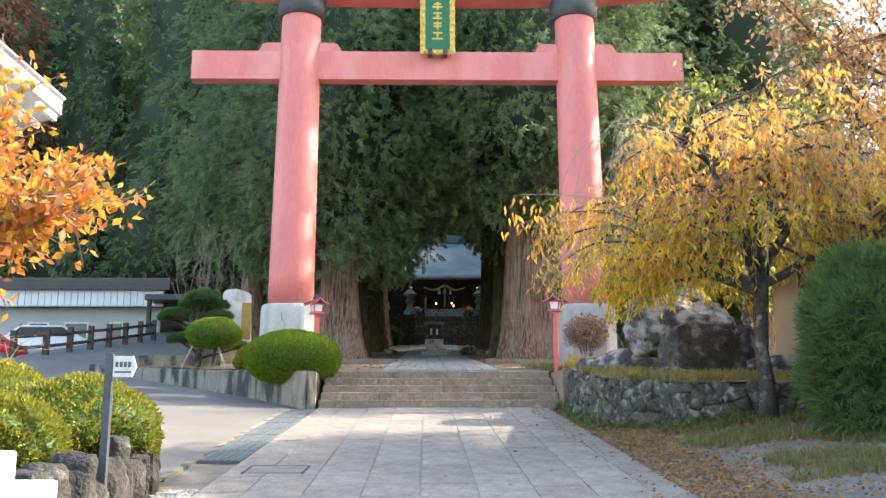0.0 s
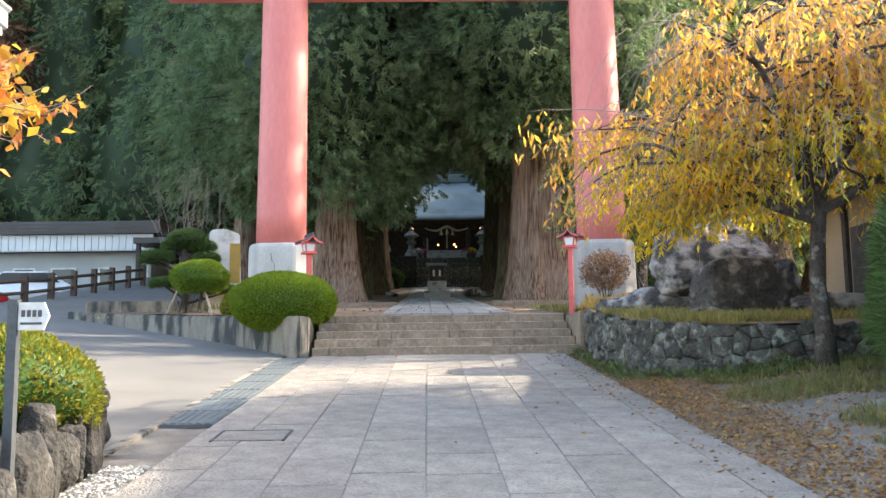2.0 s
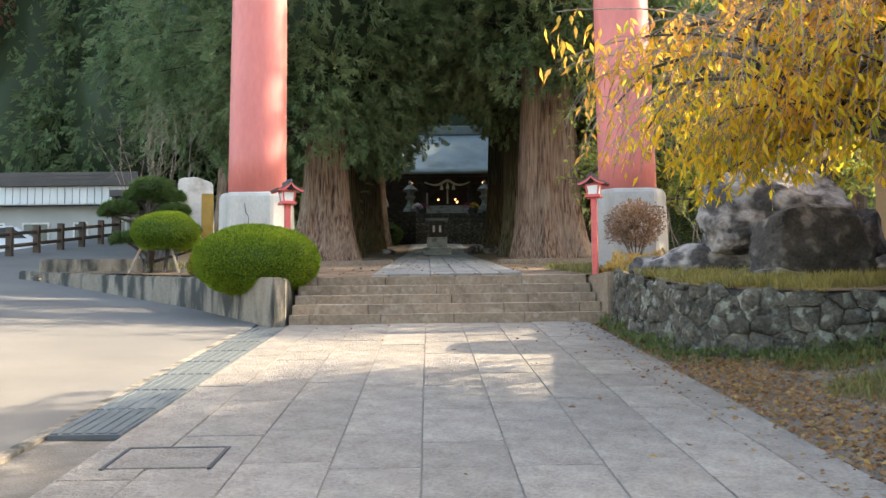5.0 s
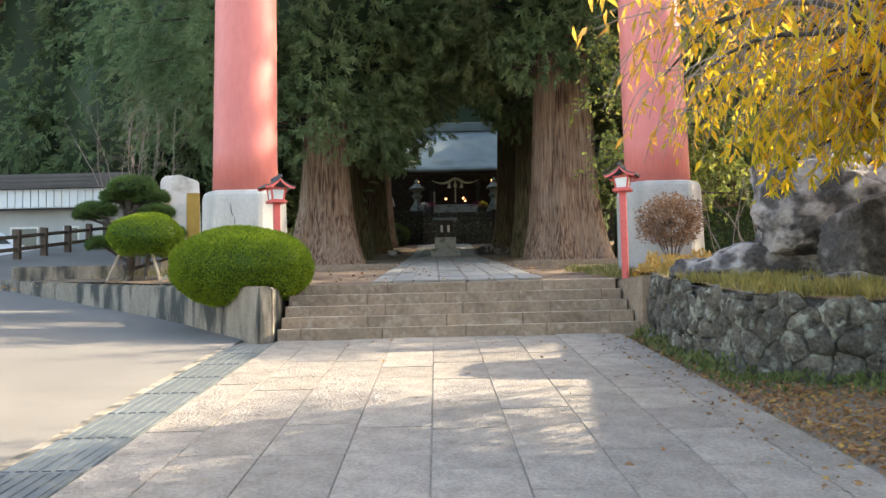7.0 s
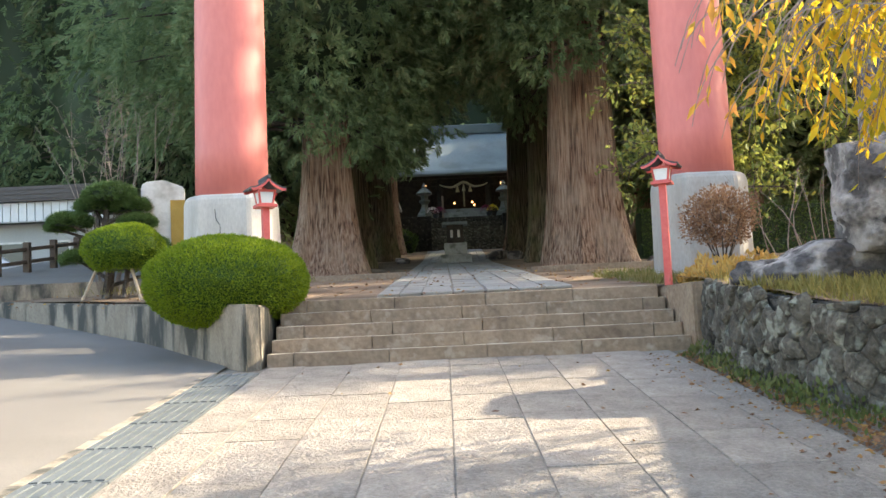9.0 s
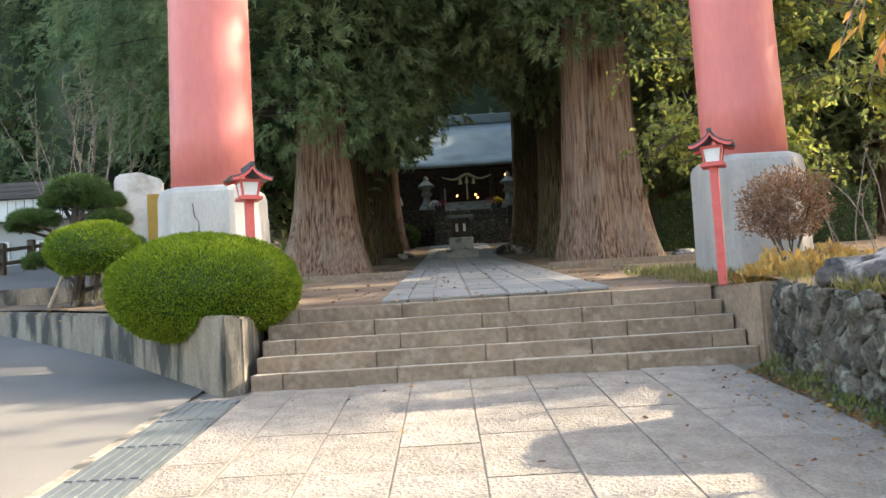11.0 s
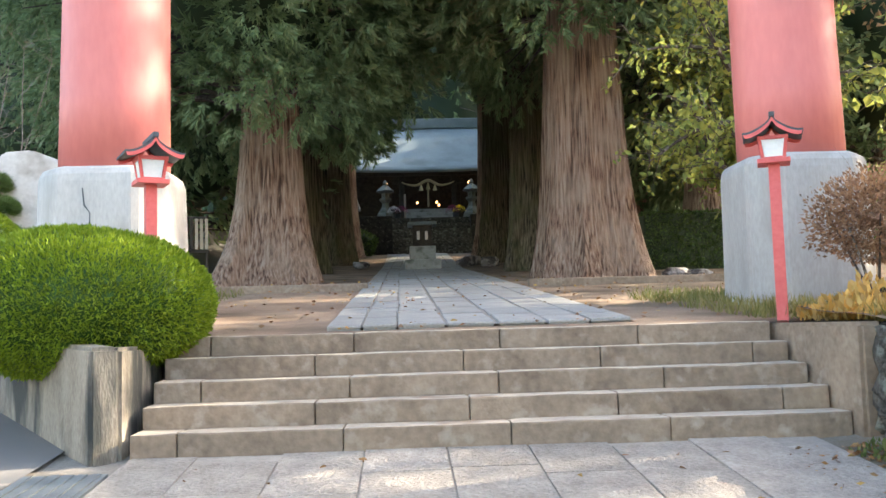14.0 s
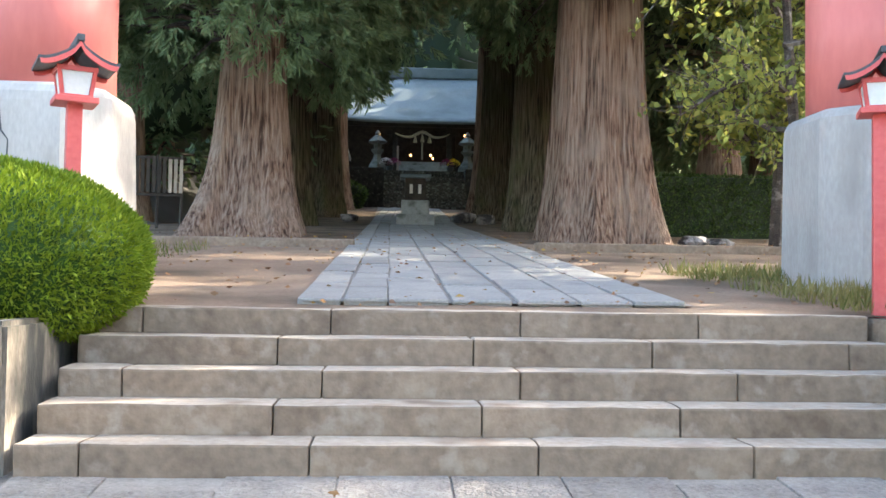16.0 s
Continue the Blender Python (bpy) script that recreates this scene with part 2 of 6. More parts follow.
# Bush depth: the leaf green darkened for the shade inside.
L_BUSHSHADE = leafy("clipped bush depth coloured as shade", [(0.03, 0.075, 0.01), (0.045, 0.10, 0.012)], glow=0.0)
L_AZALEA = leafy("yellowing azalea leaves", [(0.10, 0.12, 0.018), (0.22, 0.23, 0.03), (0.38, 0.33, 0.04), (0.24, 0.16, 0.03)], glow=0.3, broad=0.3)
L_PINE = leafy("dark pine needles", [(0.06, 0.105, 0.035), (0.105, 0.175, 0.05), (0.15, 0.23, 0.07)], glow=0.25)
L_GOLD = leafy("yellow and orange autumn leaves", [(0.24, 0.28, 0.04), (0.48, 0.44, 0.05), (0.85, 0.62, 0.05), (0.88, 0.52, 0.05), (0.80, 0.36, 0.07)], glow=0.65, broad=0.45)
L_ORANGE = leafy("orange persimmon leaves", [(0.25, 0.27, 0.06), (0.58, 0.38, 0.05), (0.66, 0.28, 0.05), (0.60, 0.17, 0.05), (0.65, 0.48, 0.22)], glow=0.45, broad=0.3)
L_DULL = leafy("faded brownish leaves", [(0.30, 0.24, 0.12), (0.46, 0.31, 0.17), (0.58, 0.36, 0.19), (0.44, 0.25, 0.15)], glow=0.5)
L_AMBER = leafy("orange-brown weeping leaves", [(0.42, 0.34, 0.07), (0.78, 0.48, 0.07), (0.82, 0.42, 0.09), (0.72, 0.34, 0.13)], glow=0.55, broad=0.4)
L_GREEN = leafy("fresh green broad leaves", [(0.14, 0.19, 0.06), (0.24, 0.29, 0.08), (0.38, 0.38, 0.09)], glow=0.5)
L_WEED = leafy("low green weeds", [(0.06, 0.085, 0.025), (0.10, 0.135, 0.04), (0.17, 0.17, 0.06)], glow=0.3, broad=0.4)
L_RUST = leafy("rusty brown twiggy leaves", [(0.14, 0.085, 0.055), (0.26, 0.15, 0.09), (0.33, 0.20, 0.12)], glow=0.25)
L_GRASS = leafy("dry and green grass", [(0.09, 0.12, 0.03), (0.19, 0.18, 0.06), (0.33, 0.27, 0.12)], glow=0.3, broad=0.4)
L_STRAW = leafy("yellowed grass", [(0.16, 0.17, 0.05), (0.32, 0.27, 0.09), (0.46, 0.36, 0.14)], glow=0.35, broad=0.4)
L_LITTER = leafy("fallen leaves", [(0.15, 0.08, 0.05), (0.27, 0.13, 0.06), (0.36, 0.19, 0.07), (0.20, 0.12, 0.08), (0.48, 0.30, 0.08)], glow=0.1)
L_FALL = leafy("orange ground cover", [(0.62, 0.34, 0.08), (0.62, 0.45, 0.16), (0.42, 0.27, 0.10)], glow=0.4)


# ---- mesh helpers ----
def thing(name, place, label, category, group="", kind="", turn=0):
    ob = new(name)
    ob.matrix_basis = pose(*place, 0, 0, turn)
    return tagged(ob, label, category, group, kind)


def part(name, bm, material, parent=None, label="", smooth=False):
    me = bpy.data.meshes.new(name)
    bm.to_mesh(me)
    bm.free()
    me.materials.append(material)
    if smooth:
        me.shade_smooth()
    ob = new(name, me)
    ob.parent = parent
    return tagged(ob, label)


def piece(name, me, parent, m):
    ob = new(name, me)
    ob.parent, ob.matrix_basis = parent, m
    return ob


def setting(name, bm, material, label, category, smooth=False):
    return tagged(part(name, bm, material, None, "", smooth), label, category, "", "structure")


def mesh_of(name, verts, faces, material, smooth=False):
    """A mesh from numpy arrays; all faces have as many corners."""
    me = bpy.data.meshes.new(name)
    k = faces.shape[1]
    me.vertices.add(len(verts)), me.loops.add(faces.size), me.polygons.add(len(faces))
    me.vertices.foreach_set("co", np.ascontiguousarray(verts, np.float32).ravel())
    me.loops.foreach_set("vertex_index", np.ascontiguousarray(faces, np.int32).ravel())
    me.polygons.foreach_set("loop_start", np.arange(0, faces.size, k, dtype=np.int32))
    me.update(calc_edges=True)
    me.materials.append(material)
    if smooth:
        me.shade_smooth()
    return me


def box(bm, x0, x1, y0, y1, z0, z1, bevel=0.0, top=1.0):
    """A box; top: the scale of its upper face."""
    r = bmesh.ops.create_cube(bm, size=1.0)["verts"]
    for v in r:
        s = top if v.co.z > 0 else 1.0
        v.co = Vector(((x0 + x1) / 2 + v.co.x * s * (x1 - x0), (y0 + y1) / 2 + v.co.y * s * (y1 - y0), z0 if v.co.z < 0 else z1))
    if bevel:
        edges = list({e for v in r for e in v.link_edges})
        bmesh.ops.bevel(bm, geom=edges, offset=bevel, segments=2, affect="EDGES", profile=0.6)
    return bm


def lathe(bm, rings, sides=24, twist=0.0, squash=1.0):
    """Rings of (radius, z), closed at both ends."""
    loops = []
    for r, z in rings:
        loops.append([bm.verts.new((r * math.cos(2 * math.pi * (i + twist) / sides), squash * r * math.sin(2 * math.pi * (i + twist) / sides), z)) for i in range(sides)])
    for a, b in zip(loops, loops[1:]):
        for i in range(sides):
            bm.faces.new((a[i], a[(i + 1) % sides], b[(i + 1) % sides], b[i]))
    bm.faces.new(loops[0][::-1]), bm.faces.new(loops[-1])
    return bm


def tube(bm, points, radii, sides=6):
    """A tapered limb along points."""
    pts = [Vector(p) for p in points]
    loops = []
    for i, p in enumerate(pts):
        d = (pts[min(i + 1, len(pts) - 1)] - pts[max(i - 1, 0)]).normalized()
        a = d.orthogonal().normalized() if abs(d.z) > 0.9 else d.cross(Vector((0, 0, 1))).normalized()
        b = d.cross(a)
        loops.append([bm.verts.new(p + (a * math.cos(2 * math.pi * k / sides) + b * math.sin(2 * math.pi * k / sides)) * radii[i]) for k in range(sides)])
    for u, v in zip(loops, loops[1:]):
        for k in range(sides):
            bm.faces.new((u[k], u[(k + 1) % sides], v[(k + 1) % sides], v[k]))
    bm.faces.new(loops[0][::-1]), bm.faces.new(loops[-1])
    return bm


def prism(bm, outline, y0, y1):
    """An outline of (x, z) drawn out from y0 to y1."""
    a = [bm.verts.new((x, y0, z)) for x, z in outline]
    b = [bm.verts.new((x, y1, z)) for x, z in outline]
    n = len(outline)
    for i in range(n):
        bm.faces.new((a[i], a[(i + 1) % n], b[(i + 1) % n], b[i]))
    bm.faces.new(a[::-1]), bm.faces.new(b)
    bmesh.ops.recalc_face_normals(bm, faces=bm.faces[:])
    return bm


LEAF = (np.array([(0, 0, 0), (-0.26, 0.45, 0.07), (0.26, 0.45, 0.07), (0, 1, -0.05)]), np.array([(0, 2, 3), (0, 3, 1)]))
NARROW = (np.array([(0, 0, 0), (-0.15, 0.4, 0.04), (0.15, 0.4, 0.04), (0, 1, -0.05)]), np.array([(0, 2, 3), (0, 3, 1)]))
BLADE = (np.array([(-0.05, 0, 0), (0.05, 0, 0), (0.02, 0.6, 0.06), (0, 1, 0.2)]), np.array([(0, 1, 2), (0, 2, 3)]))


def far_spray(seed):
    """A coarse branchlet for trees that stay far off."""
    rng = np.random.default_rng(seed)
    v, f = [], []
    for i in range(4):
        y = i / 4
        for s in (-1, 1):
            a = s * (0.7 - 0.3 * y) + rng.normal(0, 0.2)
            base = np.array((0, y * 0.8, -0.15 * y * y))
            tip = base + 0.5 * (1 - 0.4 * y) * np.array((math.sin(a), math.cos(a), rng.normal(-0.1, 0.25)))
            across = np.cross(tip - base, rng.normal(0, 1, 3))
            across *= 0.075 / (np.linalg.norm(across) + 1e-6)
            k, mid = len(v), base * 0.45 + tip * 0.55
            v += [base, mid - across, mid + across, tip]
            f += [(k, k + 1, k + 3), (k, k + 3, k + 2)]
    return np.array(v), np.array(f)


def needle_shape(seed, count=9):
    """A tuft of needles fanning out of one point."""
    rng = np.random.default_rng(seed)
    v, f = [], []
    for i in range(count):
        d = np.array((rng.normal(0, 0.6), 1.0, rng.normal(0, 0.6)))
        d *= rng.uniform(0.7, 1.0) / np.linalg.norm(d)
        across = np.cross(d, rng.normal(0, 1, 3))
        across *= 0.05 / (np.linalg.norm(across) + 1e-6)
        k = len(v)
        v += [-across, across, d]
        f += [(k, k + 1, k + 2)]
    return np.array(v), np.array(f)


NEEDLES = needle_shape(3)
FAR = far_spray(4)


def tuft_shape(seed, count, wide):
    """A cedar tip: ropy fingers leaving a drooping axis, each curling down at its end."""
    rng = np.random.default_rng(seed)
    v, f = [], []
    for i in range(count):
        t = (i + rng.random()) / count
        start = np.array((0, 0.65 * t, -0.12 * t * t))
        d = np.array((rng.normal(0, 0.42), 1.0, rng.normal(0, 0.42)))
        d *= rng.uniform(0.32, 0.6) / np.linalg.norm(d)
        across = np.cross(d, rng.normal(0, 1, 3))
        across *= wide / (np.linalg.norm(across) + 1e-6)
        k, mid = len(v), start + d * 0.55
        v += [start, mid - across, mid + across, start + d + np.array((0, 0, -0.06))]
        f += [(k, k + 1, k + 3), (k, k + 3, k + 2)]
    return np.array(v), np.array(f)


TUFT, TUFT_FAR = tuft_shape(6, 17, 0.05), tuft_shape(7, 9, 0.075)


def cloud(name, shape, points, ways, sizes, material, parent=None, seed=0):
    """Many copies of a small shape joined into one mesh: each at its point, its y axis along its way, rolled by chance."""
    rng = np.random.default_rng(seed)
    P, D = np.asarray(points, float), np.asarray(ways, float)
    n = len(P)
    D = D / (np.linalg.norm(D, axis=1, keepdims=True) + 1e-9)
    A = np.cross(D, rng.normal(0, 1, (n, 3)))
    A /= np.linalg.norm(A, axis=1, keepdims=True) + 1e-9
    B = np.cross(A, D)
    S = np.broadcast_to(np.asarray(sizes, float), (n,))[:, None, None]
    tv, tf = shape
    V = P[:, None, :] + S * (tv[None, :, 0:1] * A[:, None, :] + tv[None, :, 1:2] * D[:, None, :] + tv[None, :, 2:3] * B[:, None, :])
    F = tf[None, :, :] + (np.arange(n) * len(tv))[:, None, None]
    ob = new(name, mesh_of(name, V.reshape(-1, 3), F.reshape(-1, tf.shape[1]), material))
    ob.parent = parent
    return ob


def lumpy(bm, centre, radii, detail=3, rough=0.12, scale=1.3, flat=None, seed=0):
    """A sphere pushed in and out by noise; flat: nothing below this share of its half height."""
    vs = bmesh.ops.create_icosphere(bm, subdivisions=detail, radius=1.0)["verts"]
    for v in vs:
        d = v.co.normalized()
        k = 1 + rough * noise.noise(d * scale + Vector((seed * 7.1, 3, 1))) * 2 + rough * 0.6 * noise.noise(d * scale * 3.1 + Vector((seed, 9, 4)))
        p = Vector((d.x * radii[0] * k, d.y * radii[1] * k, d.z * radii[2] * k))
        if flat is not None:
            p.z = max(p.z, -flat * radii[2])
        v.co = Vector(centre) + p
    return bm


# ---- heights of the ground ----
def low(y):
    return -0.083 + 0.0932 * y


def lower(x, y):
    """The sloping forecourt and drive, a grass bank to the east and the rising drive to the west."""
    z = low(min(y, 70)) + 0.06 * max(0.0, -2.9 - max(x, -16))
    if x < -6:
        z += 0.055 * max(0.0, min(y, 60) - 24) * min(1.0, (-6 - x) / 3)
    if x < -13.2:
        z -= min(1.0, (-13.2 - x) * 0.7) * max(0.0, min(1.0, (y - 27) / 5))
    if x > 2.7:
        z += min(0.38, 0.13 * (x - 2.7)) * (1 if y > 8 else max(0.0, (y - 2) / 6))
    return z


def upper(y):
    return 2.68 + 0.085 * (min(y, 45) - 21.6) + 0.11 * max(0.0, min(y, 63) - 45)


def grid(bm, xs, ys, h):
    vs = [[bm.verts.new((x, y, h(x, y))) for x in xs] for y in ys]
    for j in range(len(ys) - 1):
        for i in range(len(xs) - 1):
            bm.faces.new((vs[j][i], vs[j][i + 1], vs[j + 1][i + 1], vs[j + 1][i]))
    return bm


def steps_of(a, b, d):
    n = max(1, round((b - a) / d))
    return [a + (b - a) * i / n for i in range(n + 1)]


# ---- ground, drive, terrace ----
far = [-600, -200, -80, -40]
ground = setting("ground", grid(bmesh.new(), far + steps_of(-24, 24, 0.6) + [40, 80, 200, 600], [-600, -150, -40] + steps_of(-12, 60, 0.6) + [90, 200, 600],
                                lambda x, y: lower(max(-30, min(30, x)), max(-12, y)) + 0.02 * noise.noise((x * 0.9, y * 0.9, 0)) - 0.03), M_GRAVEL,
                 "grey gravelly ground strewn with leaves", "ground", True)
road = setting("road", grid(bmesh.new(), [-40, -30, -22] + steps_of(-18, -2.92, 0.5), steps_of(9.9, 60, 0.5), lambda x, y: lower(x, y) + 0.006 - (0.05 if x < -30 else 0)), M_ROAD,
               "pale worn asphalt drive in dappled sun", "road", True)


def terrace_west(y):
    """The front of the planted terrace to the west."""
    line = ((20.4, -2.42), (21.95, -3.6), (23.45, -4.8), (25.35, -6.8), (26.25, -8.3), (26.95, -9.5), (99.0, -9.5))
    for (ya, xa), (yb, xb) in zip(line, line[1:]):
        if y <= yb:
            return xa + (xb - xa) * (y - ya) / (yb - ya)


bm = bmesh.new()
rows = []
for y in steps_of(21.6, 64, 0.55):
    w = terrace_west(y) + 0.12
    rows.append([bm.verts.new((w + (45 - w) * (k / 60) ** 1.5, y, upper(y) + 0.025 * noise.noise((k * 0.7, y * 1.3, 0)) - 0.012)) for k in range(61)])
for a, b in zip(rows, rows[1:]):
    for i in range(60):
        bm.faces.new((a[i], a[i + 1], b[i + 1], b[i]))
setting("terrace_ground", bm, M_SOIL, "brown trodden earth under the cedars", "ground", True)
bm = bmesh.new()
rows = []
BED = ((14.4, 5.2), (14.75, 4.0), (15.15, 3.45), (15.85, 3.1), (16.9, 2.9), (18.4, 2.87), (20.0, 2.95), (21.7, 2.95))


def bed_top(y):
    return 2.22 + 0.093 * (y - 15.4)


for y in steps_of(14.5, 21.65, 0.24):
    for (ya, xa), (yb, xb) in zip(BED, BED[1:]):
        if ya <= y <= yb:
            w = xa + (xb - xa) * (y - ya) / (yb - ya) + 0.22
    rows.append([bm.verts.new((w + (9.0 - w) * k / 22, y, bed_top(y) + 0.05 * noise.noise((w + k * 0.27, y, 2)))) for k in range(23)])
for a, b in zip(rows, rows[1:]):
    for i in range(22):
        bm.faces.new((a[i], a[i + 1], b[i + 1], b[i]))
setting("bed_ground", bm, M_SOIL, "earth of the raised bed", "ground", True)

# ---- paving of the forecourt ----
pavement = setting("pavement", grid(bmesh.new(), [-2.34, 0, 2.7], steps_of(-8, 20.45, 1.0), lambda x, y: low(y) + 0.004), M_JOINT, "grey granite flag paving with worn joints", "pavement")
SLOPE = math.degrees(math.atan(0.0932))
LENGTHS = (0.82, 1.02, 1.22, 1.45)
TILES = {}
for wide in (0.59, 0.475, 0.36):
    for ln in LENGTHS:
        b = box(bmesh.new(), -wide / 2 + 0.003, wide / 2 - 0.003, 0.003, ln - 0.003, -0.02, 0.012, 0.006)
        me = bpy.data.meshes.new("paving_slab")
        b.to_mesh(me), b.free()
        me.materials.append(M_PAVE)
        TILES[wide, ln] = me
rng = random.Random(5)
edges = [-2.33, -1.835, -1.24, -0.645, -0.05, 0.545, 1.14, 1.735, 2.33, 2.69]
for x0, x1 in zip(edges, edges[1:]):
    wide = min((0.59, 0.475, 0.36), key=lambda w: abs(w - (x1 - x0)))
    y = -2.0 - rng.random()
    while y < 20.2:
        ln = rng.choice(LENGTHS)
        if y + ln > 20.4:
            ln = min(LENGTHS, key=lambda q: abs(q - (20.4 - y)))
            if y + ln > 20.8:
                break
        piece("paving_slab", TILES[wide, ln], pavement, pose((x0 + x1) / 2, y, low(y) + 0.004 + rng.uniform(-0.003, 0.003), SLOPE + rng.uniform(-0.15, 0.15), rng.uniform(-0.2, 0.2), 0))
        y += ln
# a covered hatch in the paving
hatch = thing("manhole_cover", (-1.77, 11.22, low(11.22) + 0.022), "stone-faced manhole cover framed in dark steel", "manhole cover")
hatch.matrix_basis = pose(-1.77, 11.22, low(11.22) + 0.02, SLOPE)
part("cover", box(bmesh.new(), -0.33, 0.33, -0.27, 0.27, -0.02, 0.006, 0.004), M_PAVE, hatch)
for nm, c in (("frame", (-0.36, 0.36, 0.275, 0.305)), ("frame", (-0.36, -0.335, -0.3, 0.275)), ("frame", (0.335, 0.36, -0.3, 0.275))):
    part(nm, box(bmesh.new(), c[0], c[1], c[2], c[3], -0.02, 0.008), M_POST, hatch)
# drain covers along the drive
y = 12.0
drain = thing("drain_channel", (-2.63, 12.0, low(12.0)), "grey steel drain covers with long slots", "drain", "", "structure")
while y < 19.4:
    cov = bmesh.new()
    box(cov, -0.28, 0.28, 0.005, 0.985, -0.03, 0.008)
    for k in range(6):
        box(cov, -0.265 + k * 0.09, -0.205 + k * 0.09, 0.03, 0.96, 0.008, 0.018)
    ob = part("drain_cover", cov, M_STEEL, drain)
    ob.matrix_basis = pose(0, y - 12.0, low(y) - low(12.0) + 0.008, SLOPE)
    y += 0.99
kerb = bmesh.new()
box(kerb, -3.02, -2.925, 0, 9.2, -0.05, 0.012, 0.005)
kerb_ob = setting("kerb", kerb, M_CONC, "pale concrete edging beside the drain", "kerb")
kerb_ob.matrix_basis = pose(0, 10.6, low(10.6) + 0.004, SLOPE)

# ---- steps ----
stairs = thing("stairs", (0, 20.1, 1.75), "five broad brown-grey stone steps with worn edges", "stairs", "", "structure")
JOINTS = ([-2.34, -2.0, -0.80, 0.43, 1.62, 3.0], [-2.33, -1.03, 0.15, 1.30, 2.6, 2.97], [-2.32, -1.95, -0.78, 0.41, 1.75, 2.94], [-2.31, -1.08, 0.15, 1.30, 2.6, 2.91], [-2.30, -1.99, -0.77, 0.49, 1.7, 2.88])
for i, js in enumerate(JOINTS):
    z, y = 0.074 + 0.171 * i, 0.27 + 0.288 * i
    for a, b in zip(js, js[1:]):
        bl = bmesh.new()
        box(bl, a + 0.003, b - 0.003, y - 0.02, y + 0.42, z - (0.09 if i == 0 else 0.012), z + 0.171, 0.016)
        bmesh.ops.subdivide_edges(bl, edges=[e for e in bl.edges if e.calc_length() > 0.3], cuts=5)
        for v in bl.verts:
            v.co += Vector((0, 0.012 * noise.noise(v.co * 5 + Vector((i, 0, 0))), 0.011 * noise.noise(v.co * 4.3)))
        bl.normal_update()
        # Treads paler, risers darker: wear, and light from above put into colour.
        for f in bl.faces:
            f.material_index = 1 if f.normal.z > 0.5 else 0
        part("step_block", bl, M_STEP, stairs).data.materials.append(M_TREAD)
box(kerb := bmesh.new(), -2.3, 2.9, 21.6, 21.95, 2.2, 2.655)
setting("landing_edge", kerb, M_STEP, "stone edge behind the top step", "step")

# ---- retaining walls ----
def ribbon(bm, line, bottom, top, thick):
    """A wall along a line of (x, y), with its thickness behind (to the left of the way), heights by place."""
    n = len(line)
    pts = [Vector((*p, 0)) for p in line]
    ring = []
    for i, p in enumerate(pts):
        d = (pts[min(i + 1, n - 1)] - pts[max(i - 1, 0)]).normalized()
        q = p + Vector((-d.y, d.x, 0)) * thick
        ring.append([bm.verts.new((p.x, p.y, bottom(p.x, p.y))), bm.verts.new((p.x, p.y, top(p.x, p.y))), bm.verts.new((q.x, q.y, top(p.x, p.y))), bm.verts.new((q.x, q.y, bottom(p.x, p.y)))])
    for a, b in zip(ring, ring[1:]):
        for k in range(4):
            bm.faces.new((a[k], b[k], b[(k + 1) % 4], a[(k + 1) % 4]))
    bm.faces.new(ring[0]), bm.faces.new(ring[-1][::-1])
    bmesh.ops.recalc_face_normals(bm, faces=bm.faces[:])
    bmesh.ops.bevel(bm, geom=[e for e in bm.edges if e.calc_face_angle(0) > 0.9], offset=0.03, segments=2, affect="EDGES")
    return bm


def spline(points, n):
    """A smooth line through points of (x, y)."""
    out = []
    P = [Vector((*p, 0)) for p in points]
    for i in range(len(P) - 1):
        a, b, c, d = P[max(i - 1, 0)], P[i], P[i + 1], P[min(i + 2, len(P) - 1)]
        for k in range(n):
            t = k / n
            q = 0.5 * ((2 * b) + (c - a) * t + (2 * a - 5 * b + 4 * c - d) * t * t + (3 * b - a - 3 * c + d) * t ** 3)
            out.append((q.x, q.y))
    return out + [tuple(P[-1][:2])]


west_line = spline([(-2.42, 20.4), (-3.6, 21.95), (-4.8, 23.45), (-6.8, 25.35), (-8.3, 26.25), (-9.6, 26.95)], 5)
setting("wall_west", ribbon(bmesh.new(), west_line[::-1], lambda x, y: lower(x, y) - 0.3, lambda x, y: 2.63 + 0.075 * (-2.4 - x), 0.0 - 0.22), M_CONC,
        "low streaked concrete retaining wall curving along the drive", "wall")
setting("wall_cheek_west", ribbon(bmesh.new(), [(-2.42, 21.6), (-2.42, 20.42)], lambda x, y: 1.6, lambda x, y: 2.625, -0.14), M_CONC, "concrete cheek wall beside the steps", "wall")
setting("wall_back", ribbon(bmesh.new(), [(-9.3, 26.95), (-7.6, 27.6), (-5.2, 28.2)], lambda x, y: 2.6, lambda x, y: 3.45 + 0.05 * (y - 27), 0.2), M_CONC, "dark concrete wall behind the planted bed", "wall")
setting("wall_cheek_east", ribbon(bmesh.new(), [(3.02, 20.2), (2.9, 21.9)], lambda x, y: 1.6, lambda x, y: 2.66, -0.2), M_STEP, "concrete cheek wall beside the steps", "wall")
low_kerb = thing("earth_kerb", (0, 30.0, 0), "low stone kerb across the trodden earth", "kerb", "", "structure")
for a, b in ((-6.5, -0.95), (1.95, 8.0)):
    part("kerb_stone", box(bmesh.new(), a, b, 0, 0.22, upper(30) - 0.1, upper(30) + 0.13, 0.03), M_STEP, low_kerb)

east_line = spline([(3.04, 20.2), (2.86, 18.4), (2.88, 16.9), (3.1, 15.8), (3.5, 15.1), (4.1, 14.7), (5.0, 14.4), (6.5, 14.3), (8.6, 14.3)], 6)
